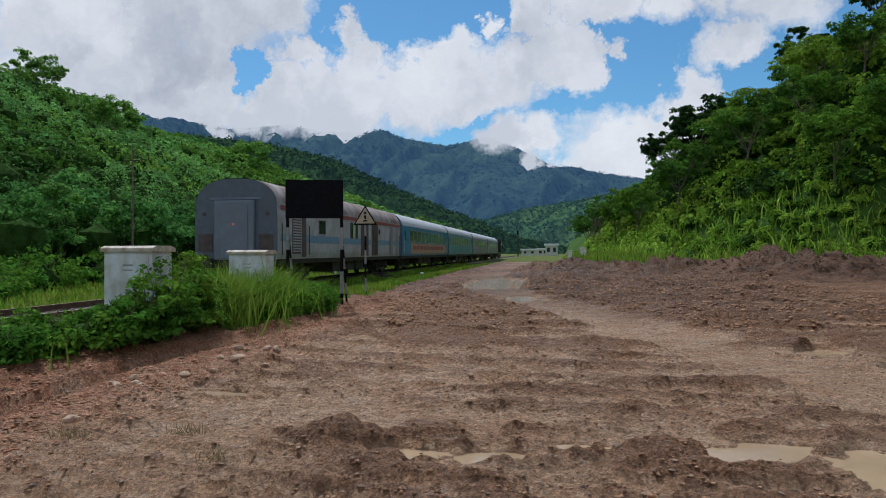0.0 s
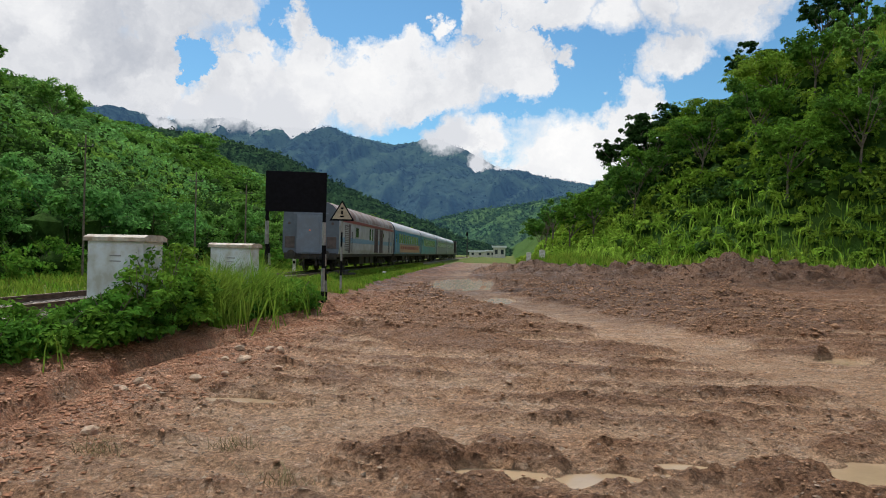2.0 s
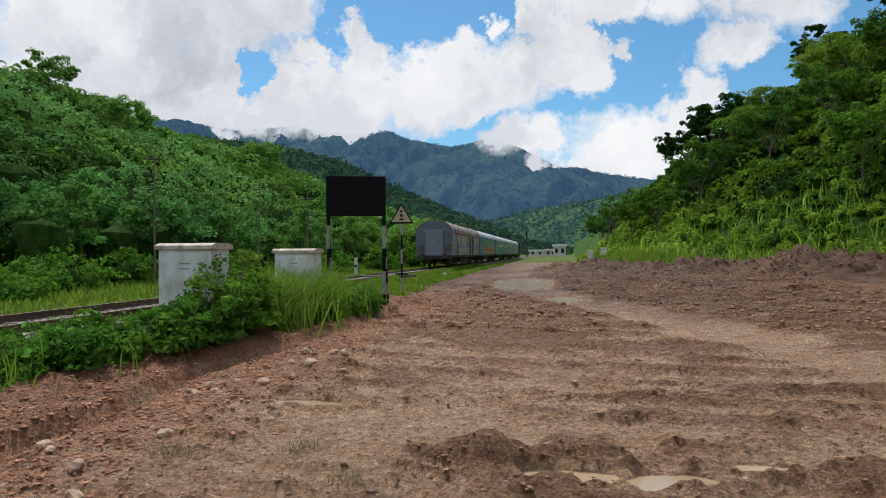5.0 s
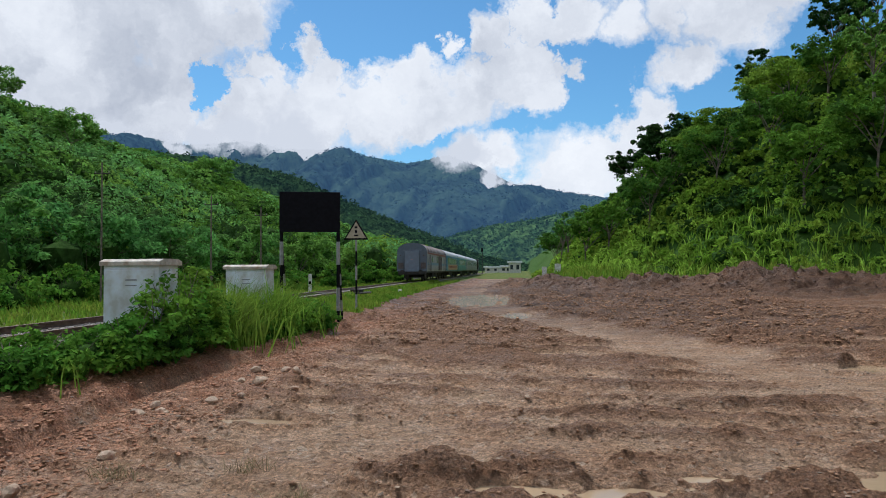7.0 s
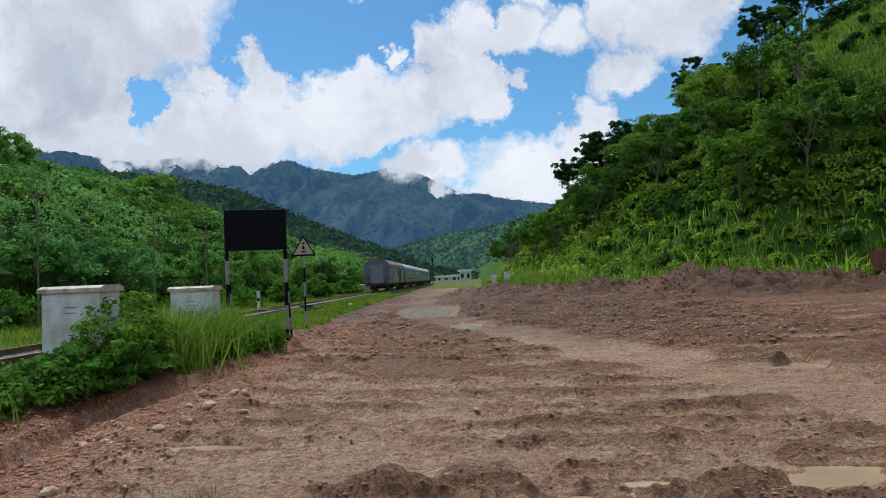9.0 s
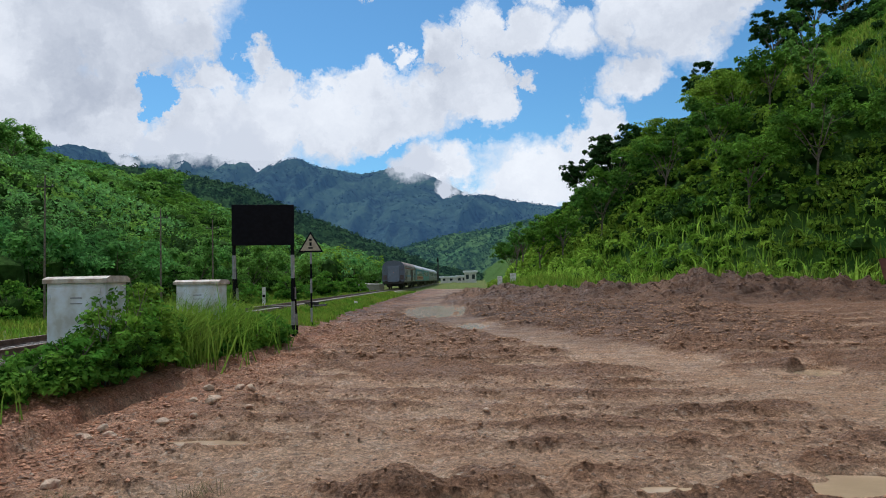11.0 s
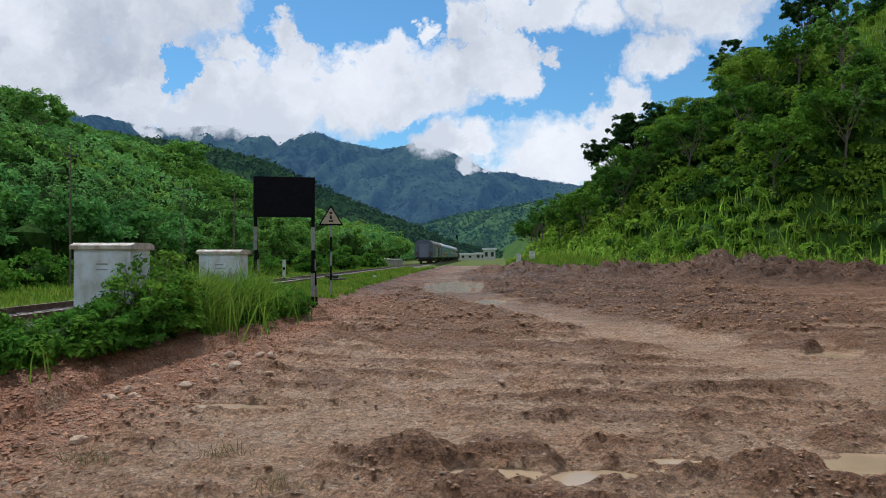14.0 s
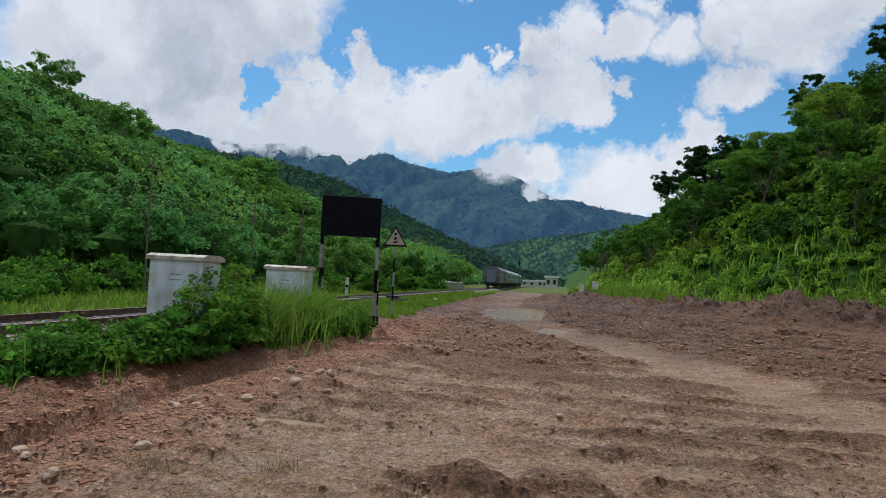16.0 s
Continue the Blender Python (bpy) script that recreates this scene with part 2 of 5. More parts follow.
    away.inputs[1].default_value = (5.0, 27.0, 0.0)
    squeezed = add("ShaderNodeVectorMath", op="MULTIPLY")
    squeezed.inputs[1].default_value = (1 / 5.5, 1 / 10.0, 0.0)
    join(away, 0, squeezed, 0)
    gone = add("ShaderNodeVectorMath", op="LENGTH")
    join(squeezed, 0, gone, 0)
    soaked = math_node(add, join, "ADD", math_node(add, join, "SUBTRACT", 1.0, (gone, 1)), math_node(add, join, "MULTIPLY", math_node(add, join, "SUBTRACT", dragged(0.9, 5.0, 0.6), 0.47), 4.0))
    soaked = math_node(add, join, "MULTIPLY", soaked, math_node(add, join, "MULTIPLY", math_node(add, join, "SUBTRACT", 1.7, (gone, 1)), 2.0, clamp=True), clamp=True)
    wet = math_node(add, join, "MAXIMUM", wet, soaked)
    wet = math_node(add, join, "MULTIPLY", wet, ramp(add, join, dragged(2.2, 6.0, 0.65), [(0.42, (1,) * 3), (0.64, (0.5,) * 3)]))
    col = blend(col, (0.085, 0.042, 0.024), math_node(add, join, "MULTIPLY", wet, 0.92))
    col = grained(col, 0.55, 1.55)
    b = add("ShaderNodeBsdfPrincipled")
    b.inputs["Specular IOR Level"].default_value = 0.22
    join(col[0], col[1], b, "Base Color")
    damp = ramp(add, join, noise_at(1.3, 6), [(0.40, (0.85,) * 3), (0.66, (0.42,) * 3)])
    damp = math_node(add, join, "MULTIPLY", damp, math_node(add, join, "SUBTRACT", 1.0, math_node(add, join, "MULTIPLY", wet, 0.15)))
    join(damp[0], damp[1], b, "Roughness")
    h = math_node(add, join, "ADD", noise_at(40, 8, 0.8), math_node(add, join, "MULTIPLY", noise_at(11, 6), 2.6))
    h = math_node(add, join, "ADD", h, math_node(add, join, "MULTIPLY", grain, 0.5))
    h = math_node(add, join, "ADD", h, math_node(add, join, "MULTIPLY", streak, 0.7))
    bp = add("ShaderNodeBump", Strength=1.0, Distance=0.06)
    join(h[0], h[1], bp, "Height"), join(bp, 0, b, "Normal")
    out = add("ShaderNodeOutputMaterial")
    join(b, 0, out, 0)
    return m


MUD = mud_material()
CLOD = material("clod", (0.42, 0.24, 0.142), 0.9, var=0.35, scale=30, bump=0.6, bump_scale=60, island=0.2, spec=0.2, coords="World")
WET_CLOD = material("wet_clod", (0.14, 0.078, 0.052), 0.6, var=0.45, scale=12, bump=0.6, bump_scale=30, island=0.35, spec=0.3, coords="World")
STONE = material("stone", (0.43, 0.315, 0.22), 0.85, var=0.3, scale=14, bump=0.5, island=0.35, objvar=0.25, second=(0.25, 0.14, 0.09), second_scale=5)
GRAVEL = material("gravel", (0.27, 0.25, 0.23), 0.9, var=0.4, scale=22, bump=1.0, bump_scale=25, second=(0.20, 0.14, 0.10), second_scale=1.2, coords="World")
TURF = material("turf", (0.075, 0.13, 0.022), 0.95, var=0.4, scale=2.5, bump=0.8, bump_scale=12, second=(0.17, 0.16, 0.05), second_scale=0.5, spec=0.1, coords="World")
HILL_SOIL = material("hill_soil", (0.04, 0.10, 0.015), 0.95, var=0.5, scale=0.8, bump=1.0, bump_scale=3, second=(0.06, 0.12, 0.02), second_scale=0.08, spec=0.1, coords="World")
GRASS = material("grass", (0.14, 0.27, 0.03), 0.9, var=0.35, scale=1.2, island=0.3, second=(0.26, 0.32, 0.05), second_scale=0.7, spec=0.03, transl=0.35, coords="World")
REED = material("reed", (0.16, 0.31, 0.035), 0.9, var=0.35, scale=2.0, island=0.4, second=(0.22, 0.33, 0.05), second_scale=1.0, spec=0.03, transl=0.35, coords="World")
LEAF_NEAR = material("leaf_near", (0.085, 0.225, 0.03), 0.9, var=0.35, scale=2.0, island=0.4, second=(0.15, 0.29, 0.035), second_scale=1.3, spec=0.03, transl=0.35, coords="World")
LEAF_HILL = material("leaf_hill", (0.11, 0.22, 0.025), 0.9, var=0.4, scale=0.5, island=0.4, second=(0.21, 0.32, 0.04), second_scale=0.10, spec=0.03, transl=0.35, coords="World")
LEAF_MID = material("leaf_mid", (0.075, 0.175, 0.03), 0.9, var=0.4, scale=0.5, island=0.4, second=(0.13, 0.26, 0.03), second_scale=0.2, spec=0.03, transl=0.3, coords="World")
CANE = material("cane", (0.33, 0.50, 0.07), 0.9, var=0.35, scale=2.0, island=0.4, second=(0.24, 0.40, 0.05), second_scale=0.4, spec=0.03, transl=0.4, coords="World")
LEAF_SCRUB = material("leaf_scrub", (0.17, 0.31, 0.032), 0.9, var=0.4, scale=0.6, island=0.4, second=(0.26, 0.37, 0.045), second_scale=0.14, spec=0.03, transl=0.35, coords="World")
# leaf_dark: dark trees, and painted shade in the thicket and foot woods
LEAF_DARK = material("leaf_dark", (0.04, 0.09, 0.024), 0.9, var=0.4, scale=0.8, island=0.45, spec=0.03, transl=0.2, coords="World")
LEAF_LEFT = material("leaf_left", (0.11, 0.28, 0.075), 0.9, var=0.45, scale=0.12, island=0.5, second=(0.24, 0.42, 0.075), second_scale=0.035, spec=0.03, transl=0.35, coords="World")
BARK = material("bark", (0.16, 0.13, 0.10), 0.9, var=0.4, scale=10, bump=0.8)
# Glow, and the far range's bluish base, stand in for distance haze.
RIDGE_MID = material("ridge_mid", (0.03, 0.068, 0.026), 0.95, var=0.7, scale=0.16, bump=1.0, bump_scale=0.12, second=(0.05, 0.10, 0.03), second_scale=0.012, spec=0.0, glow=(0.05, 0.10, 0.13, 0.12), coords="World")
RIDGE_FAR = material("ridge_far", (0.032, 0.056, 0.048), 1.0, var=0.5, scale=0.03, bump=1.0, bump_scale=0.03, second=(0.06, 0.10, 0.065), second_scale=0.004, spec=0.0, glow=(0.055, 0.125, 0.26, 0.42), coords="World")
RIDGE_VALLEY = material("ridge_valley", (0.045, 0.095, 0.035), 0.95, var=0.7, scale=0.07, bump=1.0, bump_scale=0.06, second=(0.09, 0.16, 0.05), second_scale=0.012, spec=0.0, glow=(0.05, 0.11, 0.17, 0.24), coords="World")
# Dark colour of the added cores that paint shade inside shrubs and crowns.
SHADE_CORE = material("shade_core", (0.035, 0.075, 0.016), 0.95, var=0.5, scale=1.2, bump=1.0, bump_scale=4, spec=0.02, coords="World")
LEAF_PALM = material("leaf_plantation", (0.22, 0.45, 0.13), 0.8, var=0.4, scale=0.25, island=0.45, second=(0.13, 0.31, 0.08), second_scale=0.05, spec=0.1, transl=0.3, coords="World")
WATER = material("water", (0.42, 0.30, 0.185), 0.12, var=0.15, scale=1.0, bump=0.05, bump_scale=6, spec=0.22)
CAB_WHITE = material("cabinet_paint", (0.74, 0.78, 0.86), 0.5, var=0.08, scale=6, second=(0.50, 0.49, 0.47), second_scale=3)
CAB_LID = material("cabinet_lid", (0.55, 0.50, 0.44), 0.7, var=0.2, scale=9, second=(0.32, 0.22, 0.15), second_scale=3)
BLACK = material("black_paint", (0.006, 0.006, 0.009), 0.7, var=0.3, scale=10, spec=0.1)
WHITE = material("white_paint", (0.72, 0.71, 0.68), 0.6, var=0.12, scale=9, second=(0.45, 0.42, 0.36), second_scale=5)
FADED_WHITE = material("faded_white", (0.27, 0.27, 0.27), 0.7, var=0.25, scale=9)
RUST = material("rust_paint", (0.15, 0.055, 0.03), 0.8, var=0.3, scale=4, second=(0.10, 0.035, 0.02), second_scale=1.5)
STRAW = material("straw", (0.30, 0.24, 0.13), 0.9, var=0.3, scale=5, island=0.3, spec=0.05)
RUBBLE = material("rubble", (0.48, 0.265, 0.165), 0.9, var=0.35, scale=20, bump=0.4, bump_scale=50, island=0.35, second=(0.34, 0.16, 0.09), second_scale=2.0, spec=0.1, coords="World")
SIGN_FACE = material("sign_face", (0.42, 0.36, 0.27), 0.7, var=0.2, scale=6)
DARK_METAL = material("dark_metal", (0.03, 0.028, 0.027), 0.7, 0.2, var=0.4, scale=6, second=(0.06, 0.045, 0.035), second_scale=2)
RAIL = material("rail_steel", (0.14, 0.09, 0.065), 0.5, 0.6, var=0.3, scale=5)
CONCRETE = material("concrete", (0.34, 0.32, 0.29), 0.9, var=0.2, scale=9, bump=0.3, objvar=0.2)
GLASS = material("dark_glass", (0.02, 0.03, 0.04), 0.12, var=0.2)
END_GREY = material("end_grey", (0.11, 0.135, 0.18), 0.65, var=0.15, scale=3, second=(0.10, 0.115, 0.15), second_scale=0.9)
DOOR_GREY = material("gangway_grey", (0.17, 0.205, 0.275), 0.65, var=0.15, scale=3, second=(0.16, 0.18, 0.23), second_scale=1.2)
SIDE_WHITE = material("side_white", (0.42, 0.43, 0.46), 0.55, var=0.1, scale=3, second=(0.33, 0.32, 0.32), second_scale=1.0)
SIDE_BLUE = material("side_blue", (0.02, 0.20, 0.40), 0.4, var=0.12, scale=3, second=(0.03, 0.17, 0.28), second_scale=0.8)
SIDE_TEAL = material("side_teal", (0.06, 0.29, 0.34), 0.45, var=0.12, scale=3, second=(0.08, 0.20, 0.25), second_scale=0.8)
SIDE_GREY = material("side_grey", (0.27, 0.27, 0.31), 0.5, var=0.12, scale=3, second=(0.2, 0.2, 0.22), second_scale=0.8)
BAND_CREAM = material("band_cream", (0.46, 0.32, 0.20), 0.5, var=0.2, scale=4, second=(0.5, 0.2, 0.15), second_scale=1.2)
STRIPE_BLUE = material("stripe_blue", (0.16, 0.29, 0.42), 0.5, var=0.15)
STRIPE_RED = material("stripe_red", (0.27, 0.05, 0.05), 0.5, var=0.2)
ROOF_RUST = material("roof_rust", (0.20, 0.13, 0.11), 0.8, var=0.3, scale=4, second=(0.36, 0.34, 0.33), second_scale=0.8)
ROOF_SILVER = material("roof_silver", (0.55, 0.56, 0.58), 0.5, var=0.12, scale=4)
DOOR_DARK = material("door_dark", (0.085, 0.062, 0.062), 0.6, var=0.3, scale=5)
# The tail lamp is unlit; a faint orange glow is added to its colour.
TAIL_LAMP = material("tail_lamp", (0.8, 0.2, 0.15), 0.3, glow=(1.0, 0.3, 0.15, 0.12))
ROOF_SHEET = material("roof_sheet", (0.78, 0.8, 0.84), 0.5, var=0.1)


# ---- helpers of this scene ----


def link_mesh(name, verts, faces, mat, parent=None, smooth=False, mats=None, index=None):
    """One mesh object from arrays of vertices and of triangles or quads."""
    verts, faces = np.asarray(verts, np.float32), np.asarray(faces, np.int32)
    me = bpy.data.meshes.new(name)
    n, k = faces.shape
    me.vertices.add(len(verts))
    me.vertices.foreach_set("co", verts.ravel())
    me.loops.add(n * k)
    me.loops.foreach_set("vertex_index", faces.ravel())
    me.polygons.add(n)
    me.polygons.foreach_set("loop_start", np.arange(0, n * k, k, dtype=np.int32))
    me.polygons.foreach_set("loop_total", np.full(n, k, np.int32))
    for m in mats or [mat]:
        me.materials.append(m)
    if index is not None:
        me.polygons.foreach_set("material_index", np.asarray(index, np.int32))
    me.polygons.foreach_set("use_smooth", np.full(n, smooth))
    me.update(calc_edges=True)
    ob = new(name, me)
    ob.parent = parent
    return ob


def part(name, bm, mat, parent=None, label="", smooth=False):
    """Links a bmesh as one mesh object under a thing or a part."""
    bmesh.ops.recalc_face_normals(bm, faces=bm.faces)
    me = bpy.data.meshes.new(name)
    for f in bm.faces:
        f.smooth = smooth
    bm.to_mesh(me)
    bm.free()
    me.materials.append(mat)
    ob = new(name, me)
    ob.parent = parent
    if label:
        tagged(ob, label)
    return ob


def box(x0, x1, y0, y1, z0, z1, bevel=0.0, bm=None):
    bm = bm or bmesh.new()
    made = bmesh.ops.create_cube(bm, size=1.0)["verts"]
    for v in made:
        v.co = Vector(((x0 + x1) / 2 + v.co.x * (x1 - x0), (y0 + y1) / 2 + v.co.y * (y1 - y0), (z0 + z1) / 2 + v.co.z * (z1 - z0)))
    if bevel:
        edges = list({e for v in made for e in v.link_edges})
        bmesh.ops.bevel(bm, geom=edges, offset=bevel, segments=2, affect="EDGES", profile=0.6)
    return bm


def rod(p0, p1, r0, r1=None, n=8, bm=None):
    bm = bm or bmesh.new()
    p0, p1 = Vector(p0), Vector(p1)
    q = (p1 - p0).to_track_quat("Z", "Y").to_matrix().to_4x4()
    bmesh.ops.create_cone(bm, cap_ends=True, segments=n, radius1=r0, radius2=r0 if r1 is None else r1, depth=(p1 - p0).length, matrix=Matrix.Translation((p0 + p1) / 2) @ q)
    return bm


def thing(name, m, label, category, group="", kind=""):
    ob = new(name)
    ob.empty_display_size = 0.2
    ob.matrix_basis = m
    return tagged(ob, label, category, group, kind)


def hashed(ix, iy, seed):
    v = np.sin(ix * 127.1 + iy * 311.7 + seed * 74.7) * 43758.5453
    return v - np.floor(v)


def value_noise(x, y, seed=0):
    ix, iy = np.floor(x), np.floor(y)
    fx, fy = x - ix, y - iy
    fx, fy = fx * fx * (3 - 2 * fx), fy * fy * (3 - 2 * fy)
    a, b = hashed(ix, iy, seed), hashed(ix + 1, iy, seed)
    c, d = hashed(ix, iy + 1, seed), hashed(ix + 1, iy + 1, seed)
    return a + (b - a) * fx + (c - a) * fy + (a - b - c + d) * fx * fy


def fbm(x, y, seed=0, octaves=4):
    total, amp, norm = 0, 1.0, 0
    for o in range(octaves):
        total, norm = total + amp * value_noise(x * 2**o, y * 2**o, seed + 13 * o), norm + amp
        amp *= 0.5
    return total / norm


def smooth(a, b, v):
    t = np.clip((v - a) / (b - a), 0, 1)
    return t * t * (3 - 2 * t)


def leaf_cloud(centres, radii, per, size, seed, flat=0.75, up=0.7):
    """Folded leaf quads round the shells of many clumps; vertices and faces."""
    g = np.random.default_rng(seed)
    n = len(centres)
    d = g.standard_normal((n, per, 3))
    d[..., 2] = np.abs(d[..., 2]) * 0.9 - 0.25
    d /= np.linalg.norm(d, axis=-1, keepdims=True)
    r = (0.55 + 0.5 * g.random((n, per, 1)))
    c = centres[:, None] + d * r * radii[:, None, None] * np.array([1, 1, flat])
    nrm = d + g.standard_normal((n, per, 3)) * 0.55 + np.array([0, 0, up])
    nrm /= np.linalg.norm(nrm, axis=-1, keepdims=True)
    t = np.cross(nrm, g.standard_normal((n, per, 3)))
    t /= np.linalg.norm(t, axis=-1, keepdims=True)
    b = np.cross(nrm, t)
    s = (np.asarray(size).reshape(-1, 1, 1) * np.ones((n, 1, 1))) * (0.5 + g.random((n, per, 1)))
    drop = nrm * s * 0.22
    v = np.stack([c - t * s * 0.5, c + b * s * 0.27 - drop * 0.3, c + t * s * 0.5 - drop, c - b * s * 0.27 - drop * 0.3], 2)
    i = np.arange(n * per)[:, None] * 4
    return v.reshape(-1, 3), i + [[0, 1, 2, 3]]


# ---- the ground: mud yard, railway bank, both valley sides ----
TRACK_X, RAIL_Z = -11.62, 0.32
POOLS = [(-1.12, 5.5, 0.34, 0.17), (-0.44, 5.46, 0.30, 0.19), (0.18, 5.9, 0.32, 0.07), (0.2, 5.62, 0.2, 0.1), (1.27, 5.84, 0.17, 0.2), (1.72, 5.95, 0.36, 0.27), (2.5, 5.5, 0.36, 0.55), (-4.0, 7.6, 0.5, 0.12), (-2.3, 9.9, 0.6, 0.08), (-1.2, 13.7, 1.1, 0.11), (4.3, 12.0, 0.45, 0.4), (5.6, 13.1, 0.6, 0.35), (5.0, 10.4, 0.5, 0.3), (-2.7, 37, 1.9, 6.5), (-1.0, 24.5, 0.5, 1.6)]
POOL_Z = 0.022
LUMPS = [(-1.72, 5.76, 0.27, 0.19, 0.25), (-1.6, 11.9, 0.5, 0.22, 0.14), (-2.5, 16.4, 0.6, 0.3, 0.2), (-2.0, 12.6, 0.6, 0.3, 0.12), (-0.4, 7.9, 0.5, 0.13, 0.08), (2.4, 8.9, 0.6, 0.18, 0.09), (3.4, 12.4, 0.7, 0.3, 0.13), (-4.2, 9.6, 0.5, 0.3, 0.09), (-3.9, 6.05, 0.35, 0.12, 0.07), (0.4, 9.3, 0.5, 0.15, 0.09), (4.2, 10.6, 0.6, 0.2, 0.07), (5.0, 11.8, 0.6, 0.22, 0.08), (3.9, 12.3, 0.6, 0.2, 0.07), (5.6, 12.4, 0.5, 0.2, 0.08)]
# torn ridges between the ruts: start, end, half width, height
RIDGES = [(-2.8, 7.7, -2.3, 8.05, 0.12, 0.10), (-1.1, 7.05, 0.15, 7.45, 0.13, 0.11), (-0.3, 6.15, 0.32, 6.38, 0.12, 0.16), (-1.4, 5.8, -0.8, 5.96, 0.10, 0.10), (-1.0, 5.36, -0.48, 5.9, 0.07, 0.09), (-0.4, 5.62, -0.08, 5.89, 0.05, 0.08), (-0.32, 5.31, 0.13, 5.68, 0.06, 0.08), (-0.81, 4.94, -0.35, 5.26, 0.07, 0.10), (-0.35, 5.0, 0.25, 5.55, 0.10, 0.13), (0.2, 5.58, 1.1, 5.68, 0.13, 0.17), (0.49, 5.21, 0.86, 5.47, 0.10, 0.12), (-1.7, 4.91, -1.1, 5.13, 0.12, 0.13), (0.86, 7.33, 1.35, 7.85, 0.12, 0.10), (0.5, 10.6, 1.25, 10.93, 0.15, 0.13), (1.57, 6.46, 2.67, 7.49, 0.12, 0.11), (1.64, 5.24, 2.4, 6.4, 0.08, 0.11)]


def foot_right(y):
    """Where the right-hand hillside meets the flat."""
    return np.interp(y, [-60, 10, 22, 34, 42, 48, 56, 66, 90, 140, 300, 420], [44, 40, 35, 30, 26, 18.5, 12, 7.6, 4.5, 4.0, 6, 12])


def hills(x, y):
    right = np.maximum(0, x - foot_right(y) + 2.5 * (fbm(x * 0.1, y * 0.1, 5) - 0.5))
    z = 46 * np.tanh(right * 0.88 / 46) + 1.6 * (fbm(x * 0.16, y * 0.16, 8) - 0.5) * smooth(0, 6, right)
    left = np.maximum(0, -25 - x + 4 * (fbm(x * 0.06, y * 0.06, 3) - 0.5))
    cap = np.clip(33 * (1 - 0.004 * (y - 110)), 0, 40)
    zl = cap * np.tanh(left * 0.62 / np.maximum(cap, 0.1)) + 2.5 * (fbm(x * 0.07, y * 0.07, 4) - 0.5) * smooth(0, 12, left)
    return z + np.maximum(zl, 0)


def mud_mask(x, y):
    """1 on bare earth, 0 on grass."""
    edge = np.interp(y, [-60, 7.6, 8.5, 12.7, 14.7, 17.3, 22, 30, 42, 64, 120], [-7.2, -7.0, -6.6, -6.5, -6.15, -6.0, -6.2, -6.6, -7.0, -7.2, -7.2]) + (0.5 + 0.9 * smooth(14, 26, y)) * (fbm(x * 1.2, y * 1.2, 31) - 0.5)
    far = np.interp(x, [-10, 0, 2, 5, 12, 20, 40], [115, 115, 53, 47, 43.5, 43, 40]) + 2.2 * (fbm(x * 0.4, y * 0.4, 37) - 0.5)
    return (x > edge) & (y < far)


